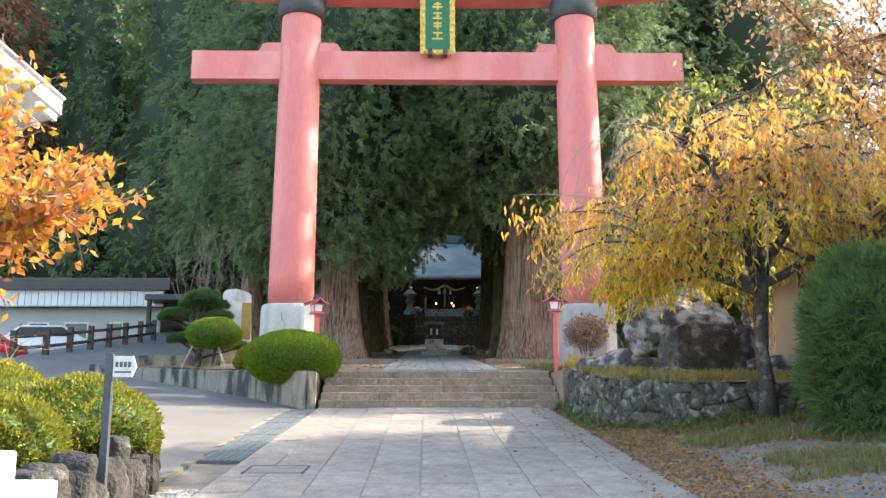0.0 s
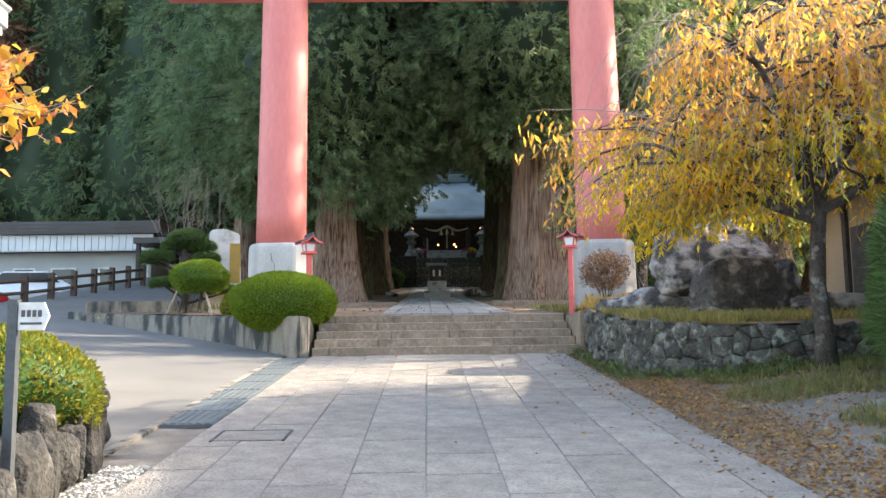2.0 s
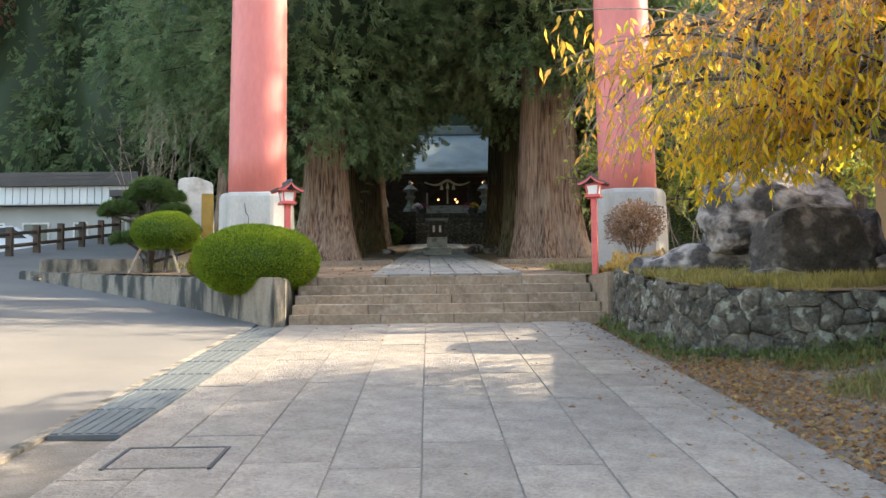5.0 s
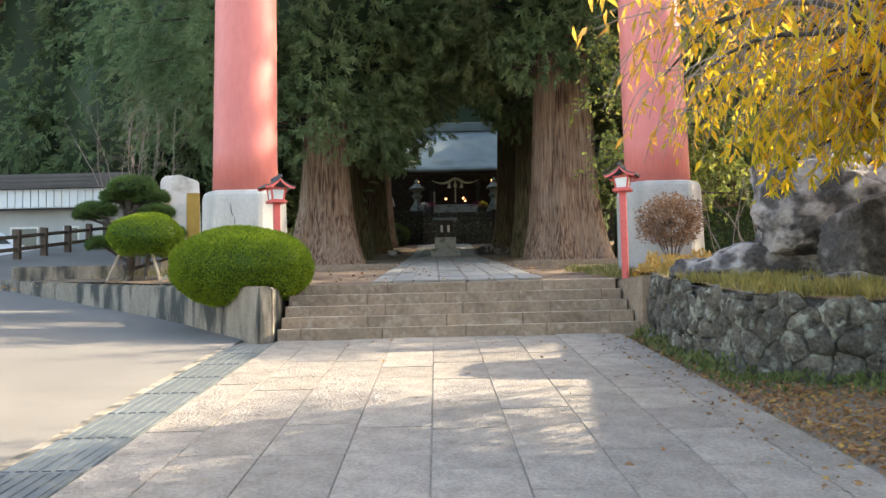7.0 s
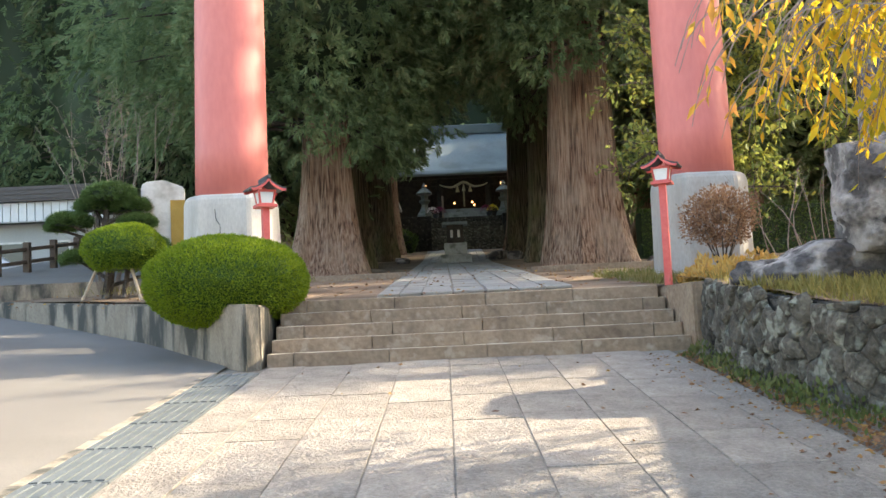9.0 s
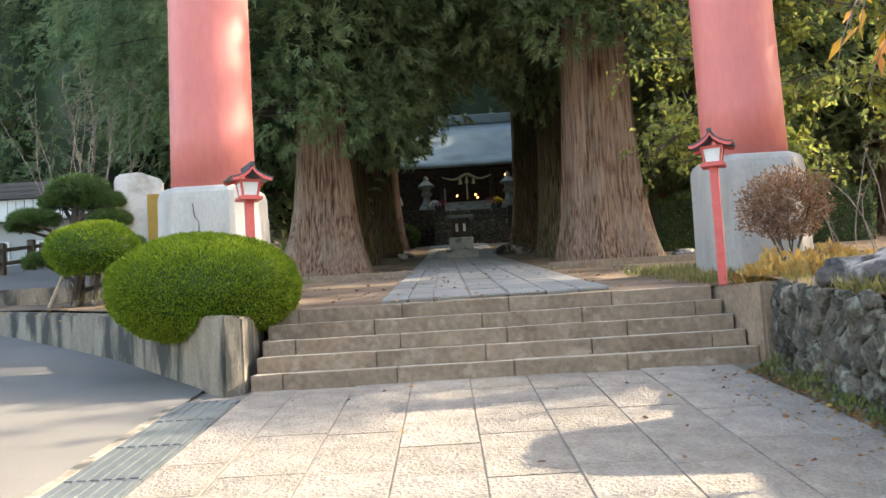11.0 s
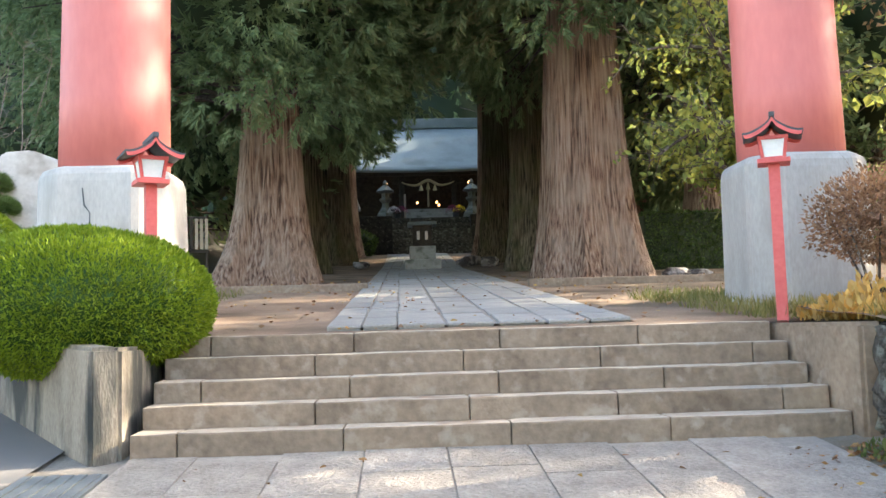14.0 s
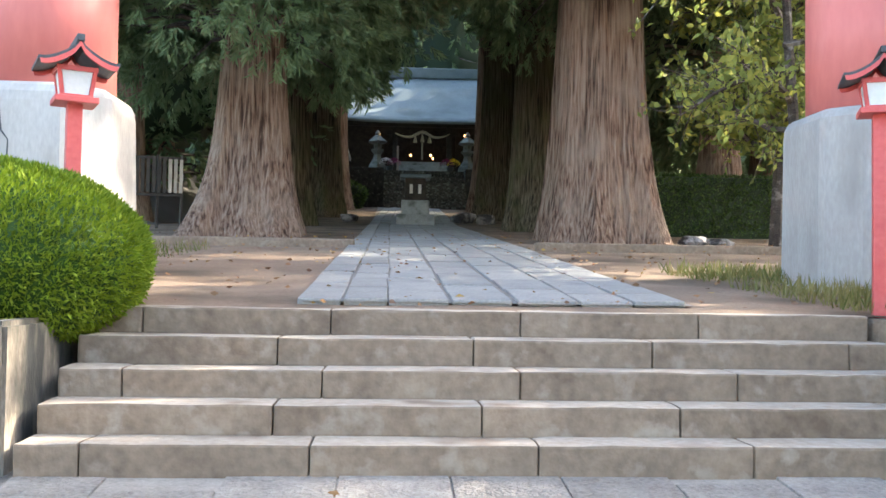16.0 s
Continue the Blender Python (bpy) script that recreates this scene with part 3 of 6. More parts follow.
wall_east = setting("wall_east", ribbon(bmesh.new(), [(x + 0.16, y + 0.12) for x, y in east_line], lambda x, y: 1.0, lambda x, y: bed_top(y) - 0.02, 0.3), M_BOULDER,
                    "dry fieldstone retaining wall with moss and lichen", "wall")


def along(line):
    """Points and headings every two centimetres or so along a line."""
    out = []
    for (x0, y0), (x1, y1) in zip(line, line[1:]):
        n = max(1, int(math.hypot(x1 - x0, y1 - y0) / 0.02))
        out += [(x0 + (x1 - x0) * k / n, y0 + (y1 - y0) * k / n, math.atan2(y1 - y0, x1 - x0)) for k in range(n)]
    return out


def clip(poly, a, b):
    """The part of a polygon nearer to a than to b."""
    m, d = ((a[0] + b[0]) / 2, (a[1] + b[1]) / 2), (b[0] - a[0], b[1] - a[1])
    f = [(p[0] - m[0]) * d[0] + (p[1] - m[1]) * d[1] for p in poly]
    out = []
    for i, p in enumerate(poly):
        q, fp, fq = poly[(i + 1) % len(poly)], f[i], f[(i + 1) % len(poly)]
        if fp <= 0:
            out.append(p)
        if fp * fq < 0:
            t = fp / (fp - fq)
            out.append((p[0] + (q[0] - p[0]) * t, p[1] + (q[1] - p[1]) * t))
    return out


def stone_wall(parent, line, foot, head, size, rng, material, bulge=0.1):
    """Fitted fieldstones of uneven outline, each with a rough rounded face, along a line."""
    path = along(line)
    length, tall = len(path) * 0.02, 1.0
    seeds = []
    for j in range(int(tall / (size * 0.8)) + 2):
        for i in range(int(length / size) + 2):
            seeds.append(((i + (0.5 if j % 2 else 0) + rng.uniform(-0.47, 0.47)) * size, (j + rng.uniform(-0.45, 0.45)) * size * 0.8))
    for s in seeds:
        if not 0.03 < s[0] < length - 0.03:
            continue
        x, y, a = path[min(len(path) - 1, int(s[0] / 0.02))]
        zf, zh = foot(x, y), head(x, y)
        if s[1] > zh - zf + size * 0.1:
            continue
        poly = [(s[0] - size, s[1] - size), (s[0] + size, s[1] - size), (s[0] + size, s[1] + size), (s[0] - size, s[1] + size)]
        for q in seeds:
            if q is not s and abs(q[0] - s[0]) < 2 * size and abs(q[1] - s[1]) < 2 * size:
                poly = clip(poly, s, q)
        poly = [(max(0, min(length - 0.02, p[0])), min(p[1], zh - zf + 0.04 * rng.uniform(-1, 1))) for p in poly]
        if len(poly) < 3:
            continue
        c = (sum(p[0] for p in poly) / len(poly), sum(p[1] for p in poly) / len(poly))
        ring = []
        for i, p in enumerate(poly):
            q = poly[(i + 1) % len(poly)]
            ring += [p, ((p[0] + q[0]) / 2, (p[1] + q[1]) / 2)]
        out, tip = bulge * rng.uniform(0.3, 1.6), (rng.uniform(-0.3, 0.3), rng.uniform(-0.3, 0.3))
        bm = bmesh.new()
        loops = []
        for k, depth in ((0.995, -0.1), (0.985, 0.0), (0.93, 0.55), (0.7, 0.9), (0.35, 1.0)):
            loop = []
            for p in ring:
                u, v = c[0] + (p[0] - c[0]) * k, c[1] + (p[1] - c[1]) * k
                px, py, pa = path[max(0, min(len(path) - 1, int(u / 0.02)))]
                w = out * depth + (0.05 * noise.noise((u * 8, v * 8, s[0])) + 0.025 * noise.noise((u * 21, v * 21, s[0])) + out * (tip[0] * (u - s[0]) + tip[1] * (v - s[1])) / size if depth > 0 else 0)
                loop.append(bm.verts.new((px + math.sin(pa) * w, py - math.cos(pa) * w, zf + v)))
            loops.append(loop)
        n = len(ring)
        for la, lb in zip(loops, loops[1:]):
            for i in range(n):
                bm.faces.new((la[i], la[(i + 1) % n], lb[(i + 1) % n], lb[i]))
        bm.faces.new(loops[-1])
        part("stone", bm, material, parent, "", True)


rng = random.Random(8)
stone_wall(wall_east, [(x + 0.12, y + 0.09) for x, y in east_line], lambda x, y: lower(x, y) - 0.1, lambda x, y: bed_top(y) + 0.03, 0.29, rng, M_ROCK2, 0.05)

# ---- upper path ----
path = setting("path", grid(bmesh.new(), [-1.0, 0.4, 1.82], steps_of(21.95, 63, 1.0), lambda x, y: upper(y) + 0.012), M_JOINT, "grey flagstone path between the cedars", "path")
rng = random.Random(3)
FLAGS = {}
for wide in (0.33, 0.395, 0.45):
    for ln in (0.6, 0.9, 1.3):
        b = box(bmesh.new(), -wide / 2 + 0.012, wide / 2 - 0.012, 0.012, ln - 0.012, -0.03, 0.03, 0.012)
        me = bpy.data.meshes.new("flagstone")
        b.to_mesh(me), b.free()
        me.materials.append(M_SLAB)
        FLAGS[wide, ln] = me
for x0, x1 in ((-1.05, -0.72), (-0.72, -0.39), (-0.39, 0.04), (0.04, 0.52), (0.52, 0.99), (0.99, 1.38), (1.38, 1.78)):
    wide = min((0.33, 0.395, 0.45), key=lambda w: abs(w - (x1 - x0)))
    y = 21.95 + rng.uniform(0.0, 0.03)
    while y < 62:
        ln = rng.choice((0.6, 0.9, 1.3))
        s = 0.085 if y < 45 else 0.11
        piece("flagstone", FLAGS[wide, ln], path, pose((x0 + x1) / 2 + 0.022 * max(0, y - 45), y, upper(y) + 0.004 + rng.uniform(-0.006, 0.006), math.degrees(math.atan(s)), rng.uniform(-0.8, 0.8), rng.uniform(-1.0, 1.0)))
        y += ln

# ---- torii ----
TY = 23.9
torii = thing("torii_gate", (0.34, TY, upper(TY)), "tall faded vermilion shrine gate on pale concrete plinths", "gate")
Z0 = upper(TY)
for side in (-1, 1):
    x = 3.87 * side
    pl = bmesh.new()
    lathe(pl, [(0.82, -0.2), (0.80, 0.1), (0.785, 0.8), (0.775, 1.46), (0.765, 1.54), (0.735, 1.60), (0.69, 1.63), (0.6, 1.64)], 64)
    for v in pl.verts:
        a = math.atan2(v.co.y, v.co.x)
        ca, sa = abs(math.cos(a)), abs(math.sin(a))
        k = 1 / max(ca, sa, (ca + sa) * 0.63) + 0.014 * noise.noise((v.co.x * 3, v.co.y * 3, v.co.z * 3))
        v.co.x, v.co.y = v.co.x * k * 0.91, v.co.y * k * 0.91
    p = part("plinth", pl, M_PLINTH, torii, "pale cracked concrete plinth")
    p.matrix_basis = pose(x, 0, 0)
    pi = bmesh.new()
    lean = -0.062 * side
    lathe(pi, [(0.61 - 0.0075 * z, z) for z in [1.6 + 0.82 * k for k in range(12)]], 40)
    for v in pi.verts:
        v.co.x += lean * 0.17 * (v.co.z - 1.6)
    p = part("pillar", pi, M_RED, torii, "", True)
    p.matrix_basis = pose(x, 0, 0)
    cap = bmesh.new()
    lathe(cap, [(0.56, 9.6), (0.615, 9.62), (0.66, 9.95), (0.66, 10.12), (0.6, 10.2)], 40)
    p = part("cap", cap, M_BLACK, torii, "dark metal collar", True)
    p.matrix_basis = pose(x + lean * 1.42, 0, 0)
    for s in (-1, 1):
        we = prism(bmesh.new(), [(0, 0), (0.62, 0), (0.50, 0.22), (0.40, 0.25), (0.0, 0.25)], -0.17, 0.17)
        p = part("wedge", we, M_RED, torii)
        p.matrix_basis = pose(x + lean * 1.35 + s * 0.52, 0, 8.62) @ Matrix.Diagonal((s, 1, 1, 1))
part("tie_beam", box(bmesh.new(), -6.72, 6.72, -0.2, 0.2, 7.81, 8.62, 0.015), M_RED, torii)


def curved_beam(half, z, h, rise, dy, flare):
    b = bmesh.new()
    n = 28
    ring = []
    for i in range(n + 1):
        u = -1 + 2 * i / n
        lift = rise * abs(u) ** 2.6
        x = u * half
        ring.append([b.verts.new((x, s * dy * (1 + flare * t), z + lift + t * h)) for s, t in ((-1, 0), (-1, 1), (1, 1), (1, 0))])
    for p, q in zip(ring, ring[1:]):
        for k in range(4):
            b.faces.new((p[k], q[k], q[(k + 1) % 4], p[(k + 1) % 4]))
    b.faces.new(ring[0]), b.faces.new(ring[-1][::-1])
    bmesh.ops.recalc_face_normals(b, faces=b.faces[:])
    return b


part("under_lintel", curved_beam(7.1, 10.12, 0.5, 0.35, 0.3, 0.1), M_RED, torii)
part("top_lintel", curved_beam(7.9, 10.62, 0.55, 0.45, 0.38, 0.15), M_RED, torii)
part("lintel_roof", curved_beam(8.1, 11.17, 0.16, 0.5, 0.55, 0.0), M_BLACK, torii, "dark metal cap of the lintel")

tablet = thing("shrine_tablet", (0.31, TY - 0.46, Z0 + 8.2), "green shrine tablet with gold characters and a carved gilt frame", "tablet")
tablet.matrix_basis = pose(0.31, TY - 0.46, Z0 + 8.42, 8)
part("board", box(bmesh.new(), -0.36, 0.36, -0.03, 0.03, 0.08, 1.6), M_GREENP, tablet)
for nm, c in (("frame_side", (-0.47, -0.33, 0.0, 1.68)), ("frame_side", (0.33, 0.47, 0.0, 1.68)), ("frame_end", (-0.33, 0.33, 1.54, 1.68)), ("frame_end", (-0.33, 0.33, 0.0, 0.13))):
    fr = box(bmesh.new(), c[0], c[1], -0.07, 0.05, c[2], c[3], 0.02)
    for k in range(9):
        u = (k + 0.5) / 9
        if nm == "frame_side":
            lumpy(fr, ((c[0] + c[1]) / 2 + 0.03 * (-1) ** k, -0.07, c[2] + u * (c[3] - c[2])), (0.06, 0.035, 0.075), 1, 0.2, 2, seed=k)
        else:
            lumpy(fr, (c[0] + u * (c[1] - c[0]), -0.07, (c[2] + c[3]) / 2 + 0.02 * (-1) ** k), (0.045, 0.035, 0.055), 1, 0.2, 2, seed=k)
    part(nm, fr, M_GOLD, tablet)
for z, strokes in ((1.32, ((-0.1, 0.1, 0.06), (-0.14, 0.14, -0.02), (-0.03, 0.03, 0.09))), (1.05, ((-0.12, 0.12, 0.08), (-0.05, 0.05, 0.0), (-0.13, 0.13, -0.06))),
                   (0.78, ((-0.11, 0.11, 0.07), (-0.11, 0.11, -0.01), (-0.03, 0.03, 0.03))), (0.5, ((-0.13, 0.13, 0.09), (-0.03, 0.03, 0.02), (-0.15, 0.15, -0.07)))):
    ch = bmesh.new()
    for a, b, dz in strokes:
        box(ch, a, b, -0.05, -0.03, z + dz - 0.022, z + dz + 0.022)
    box(ch, -0.022, 0.022, -0.05, -0.032, z - 0.1, z + 0.12)
    part("gold_character", ch, M_GOLD, tablet)
for s in (-1, 1):
    part("bracket", box(bmesh.new(), 0.2 * s - 0.06, 0.2 * s + 0.06, -0.12, 0.3, -0.02, 0.16, 0.01), M_BLACK, tablet)


# ---- red post lanterns ----
def lantern(place, turn):
    th = thing("post_lantern", place, "vermilion wooden post lantern with a black gabled roof", "lantern", "lanterns beside the steps")
    part("post", box(bmesh.new(), -0.05, 0.05, -0.05, 0.05, -0.1, 1.36, 0.006), M_RED2, th)
    part("tray", box(bmesh.new(), -0.2, 0.2, -0.2, 0.2, 1.10, 1.165, 0.012), M_RED2, th)
    fr = bmesh.new()
    for sx in (-1, 1):
        for sy in (-1, 1):
            tube(fr, [(0.125 * sx, 0.125 * sy, 1.16), (0.165 * sx, 0.165 * sy, 1.46)], [0.026, 0.026], 4)
    box(fr, -0.15, 0.15, -0.15, 0.15, 1.16, 1.19)
    box(fr, -0.185, 0.185, -0.185, 0.185, 1.43, 1.48)
    part("frame", fr, M_RED2, th)
    for k in range(4):
        pn = bmesh.new()
        vs = [pn.verts.new(c) for c in ((-0.105, -0.135, 1.19), (0.105, -0.135, 1.19), (0.138, -0.162, 1.43), (-0.138, -0.162, 1.43), (-0.105, -0.125, 1.19), (0.105, -0.125, 1.19), (0.138, -0.152, 1.43), (-0.138, -0.152, 1.43))]
        for f in ((0, 1, 2, 3), (7, 6, 5, 4), (0, 4, 5, 1), (1, 5, 6, 2), (2, 6, 7, 3), (3, 7, 4, 0)):
            pn.faces.new([vs[i] for i in f])
        p = part("pane", pn, M_PAPER, th, "white translucent pane")
        p.matrix_basis = pose(0, 0, 0, 0, 0, 90 * k)
    for s in (-1, 1):
        sl, gb = [], [(0.0, 1.72)]
        for k in range(9):
            u = k / 8
            sl.append((s * 0.36 * u, 1.74 - 0.27 * (u ** 0.62) + 0.045 * u ** 5))
        under = [(x, z - 0.03) for x, z in sl[::-1]]
        part("roof_slope", prism(bmesh.new(), sl + under, -0.33, 0.33), M_BLACK, th, "black curved roof boards")
        for y0, y1 in ((-0.335, -0.30), (0.30, 0.335)):
            part("bargeboard", prism(bmesh.new(), [(x * 0.97, z - 0.031) for x, z in sl] + [(x * 0.93, z - 0.085 + 0.02 * abs(x)) for x, z in sl[::-1]], y0, y1), M_RED2, th)
    part("ridge", box(bmesh.new(), -0.035, 0.035, -0.36, 0.36, 1.70, 1.775, 0.012), M_BLACK, th)
    for ob in th.children:
        if not ob.name.startswith("post"):
            ob.matrix_basis = Matrix.Translation((0, 0, 1.355 - 1.10 * 0.66)) @ Matrix.Diagonal((0.72, 0.72, 0.66, 1)) @ ob.matrix_basis
    th.matrix_basis = pose(*place, 0, 0, turn)
    return th


left_lantern = lantern((-2.6, 21.9, upper(21.9)), 26)
right_lantern = copy_thing(left_lantern, pose(3.1, 21.75, upper(21.75) + 0.06, 0, 0, -22))


# ---- trees ----
def trunk_mesh(bm, height, base, top, flutes=11, flare=1.5, lean=(0, 0), seed=0, sides=150, levels=46):
    """A fluted cedar trunk that flares into root buttresses."""
    loops = []
    for j in range(levels + 1):
        u = (j / levels) ** 1.7
        z = height * u
        r0 = base + (top - base) * u
        fl = math.exp(-z / 1.3)
        loop = []
        for i in range(sides):
            a = 2 * math.pi * i / sides
            ridge = noise.noise((math.cos(a) * 2.3, math.sin(a) * 2.3, seed * 5.0 + z * 0.06))
            fine = noise.noise((math.cos(a) * 9, math.sin(a) * 9, seed * 3.0 + z * 0.12))
            groove = abs(noise.noise((math.cos(a) * 13, math.sin(a) * 13, seed + z * 0.11)))
            r = r0 * (1 + 0.13 * ridge + 0.055 * fine + 0.11 * groove) + fl * (0.42 * flare + 0.55 * flare * max(0, ridge))
            loop.append(bm.verts.new((r * math.cos(a) + lean[0] * u, r * math.sin(a) + lean[1] * u, z - 0.15)))
        loops.append(loop)
    for a, b in zip(loops, loops[1:]):
        for i in range(sides):
            bm.faces.new((a[i], a[(i + 1) % sides], b[(i + 1) % sides], b[i]))
    bm.faces.new(loops[-1])
    return bm


def cedar(place, height, crown_from, radius, base, seed, limbs=150, per=22, size=0.62, bark=M_BARK, leaf=L_CEDAR, west=1.0, label="", flare=1.0, detail=True):
    """A tall cedar: fluted trunk, drooping limbs, and needle sprays hanging along the outer part of each limb."""
    rng = np.random.default_rng(seed)
    th = thing("cedar_tree", place, label or "towering old cedar with dark drooping sprays", "tree", "cedars")
    part("trunk", trunk_mesh(bmesh.new(), height * 0.93, base, 0.16, seed=seed, flare=flare, sides=150 if detail else 24, levels=46 if detail else 12), bark, th, "", True)
    def reach(u, a):
        r = radius * max(0.02, 1 - u ** 1.4) ** 0.75
        r *= min(1.0, 0.5 + 4 * u)
        inward = max(0.0, -math.cos(a) * (1 if place[0] > 0 else -1))
        return r * (1 + (west - 1) * inward)

    P, D, S = [], [], []
    wood = bmesh.new()
    for i in range(limbs):
        u = (i + rng.random()) / limbs
        z = crown_from + (height - crown_from) * u ** 1.5
        a = i * 2.399 + rng.uniform(-0.5, 0.5)
        way = np.array((math.cos(a), math.sin(a), 0))
        ln = reach(u ** 1.5, a) * rng.uniform(0.62, 1.05) + 0.4
        drop = rng.uniform(0.10, 0.30)
        tip = np.array((0, 0, z)) + way * ln + np.array((0, 0, 0.12 * ln - drop * ln))
        if i % 2 == 0:
            tube(wood, [np.array((0, 0, z)), np.array((0, 0, z + 0.05 * ln)) + way * ln * 0.5, tip], [0.07, 0.045, 0.012], 4)
        big = rng.uniform(0.55, 1.0) * (0.85 if detail else 1.15)
        d = rng.normal(0, 1, (per * 2, 3))
        d /= np.linalg.norm(d, axis=1, keepdims=True)
        d = d[d @ way + 0.35 * d[:, 2] > -0.45][:per]
        P.append(tip + d * big * np.array((0.95, 0.95, 1.15)) * rng.uniform(0.78, 1.08, (len(d), 1)))
        D.append(d * 0.7 + way * 0.4 + rng.normal(0, 0.22, d.shape) + np.array((0, 0, -0.75)))
        S.append(size * rng.uniform(0.7, 1.3, len(d)))
    n = (3800 if seed < 3 else 1500) if detail else 420
    u, a = rng.random(n) ** 1.3 * 0.93, rng.uniform(0, 2 * math.pi, n)
    r = np.array([reach(p, q) for p, q in zip(u, a)]) * rng.uniform(0.62, 0.95, n) + base * 0.5
    P.append(np.stack((r * np.cos(a), r * np.sin(a), crown_from + (height - crown_from) * u + 0.6 - 0.12 * r), 1))
    D.append(np.stack((np.cos(a), np.sin(a), np.full(n, -0.9)), 1) + rng.normal(0, 0.35, (n, 3)))
    S.append(size * rng.uniform(1.0, 1.9, n))
    tagged(part("branchwork", wood, M_WOODY, th), kind="stuff")
    cloud("crown", TUFT if detail else TUFT_FAR, np.concatenate(P), np.concatenate(D), np.concatenate(S), leaf, th, seed)
    # Solid core closes gaps; its dark colour puts shade between the lobes.
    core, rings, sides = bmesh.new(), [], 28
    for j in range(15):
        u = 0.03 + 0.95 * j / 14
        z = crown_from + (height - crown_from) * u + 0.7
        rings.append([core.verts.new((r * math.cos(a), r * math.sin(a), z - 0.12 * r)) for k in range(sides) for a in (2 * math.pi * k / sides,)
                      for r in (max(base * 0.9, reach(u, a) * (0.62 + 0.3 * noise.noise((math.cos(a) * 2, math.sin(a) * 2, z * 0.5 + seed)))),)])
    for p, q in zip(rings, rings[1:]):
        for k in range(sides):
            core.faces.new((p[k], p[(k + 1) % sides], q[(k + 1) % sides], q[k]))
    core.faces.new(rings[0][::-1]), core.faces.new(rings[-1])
    tagged(part("crown_shade_core", core, L_CEDARSHADE, th, "", True), kind="stuff")
    return th


AVENUE = (
    (-3.25, 34.6, 27, 7.0, 5.6, 0.68, 1, 1.25), (3.95, 34.3, 29, 9.2, 5.4, 1.0, 2, 0.8),
    (-3.55, 43.0, 27, 11.0, 4.8, 0.72, 3, 0.7), (3.85, 41.5, 28, 11.2, 4.4, 0.78, 4, 0.8),
    (-3.1, 51.0, 26, 13.5, 4.4, 0.8, 5, 0.8), (3.75, 50.5, 27, 13.5, 4.2, 0.75, 6, 0.8),
    (-3.2, 59.5, 26, 15.5, 4.2, 0.75, 7, 0.8), (4.3, 59.5, 26, 15.5, 4.2, 0.7, 8, 0.8))
for x, y, h, cf, r, b, s, fl in AVENUE:
    zb = upper(y)
    cedar((x, y, zb), h, cf - zb + (0.75 if s == 1 else 0.2) if s < 3 else cf - zb + 2.0, r, b, s, 340 if s < 3 else 140, 40 if s < 3 else 20, 0.42 if s < 3 else 0.6, M_BARKDIM if s in (3, 4, 5, 6) else M_BARK,
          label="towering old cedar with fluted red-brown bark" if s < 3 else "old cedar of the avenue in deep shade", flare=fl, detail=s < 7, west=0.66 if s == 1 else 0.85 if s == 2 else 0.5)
# The cedar at (12.5, 72) is added only to shade the shrine roof.
for x, y, h, cf, r, s in ((-8.0, 42.0, 25, 5.0, 4.4, 11), (-14.0, 49.5, 25, 1.0, 5.2, 12), (-19.5, 51, 25, 1.0, 5.0, 13), (-26.5, 53, 21, 0.6, 5.0, 14), (-9.0, 50, 26, 1.5, 5.0, 15),
                          (8.8, 40.5, 27, 4.0, 4.6, 16), (12.5, 46, 28, 3.0, 5.4, 17), (10.0, 53, 25, 2.5, 5.0, 19), (-34, 54, 14, 0.5, 5.2, 20), (-17, 58, 25, 1, 5.5, 34), (-23.5, 57, 26, 1, 5.5, 35), (-30, 58, 22, 1, 5.5, 36), (12.5, 72, 22, 2.5, 5, 38), (18, 52, 17, 2.0, 4.6, 21), (15.5, 42, 25, 3.0, 5.0, 24), (19.5, 47, 24, 2.0, 5.0, 25), (-11, 60, 27, 2, 5, 22), (12, 64, 27, 3, 5, 23), (-6, 82, 30, 3, 6, 26), (3, 82, 32, 3, 6.5, 27), (11, 82, 30, 3, 6, 28)):
    zb = 8.9 if y > 66 else upper(y) if x > -9.3 else lower(x, y)
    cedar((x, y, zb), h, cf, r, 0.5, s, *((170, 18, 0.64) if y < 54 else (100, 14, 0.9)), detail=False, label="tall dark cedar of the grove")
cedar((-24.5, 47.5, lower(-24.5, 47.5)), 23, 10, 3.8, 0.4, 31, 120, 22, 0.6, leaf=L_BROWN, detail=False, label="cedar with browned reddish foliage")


def bough(rng, start, way, length, droop, bend=0.25, n=6):
    """Points of a wandering limb."""
    p, d = np.array(start, float), np.array(way, float) / np.linalg.norm(way)
    pts = [p.copy()]
    for k in range(n):
        d = d + rng.normal(0, bend / 2, 3) + np.array((0, 0, -droop / n))
        d /= np.linalg.norm(d)
        p = p + d * length / n
        pts.append(p.copy())
    return pts


def taper(r0, r1, n):
    return [r0 + (r1 - r0) * k / (n - 1) for k in range(n)]


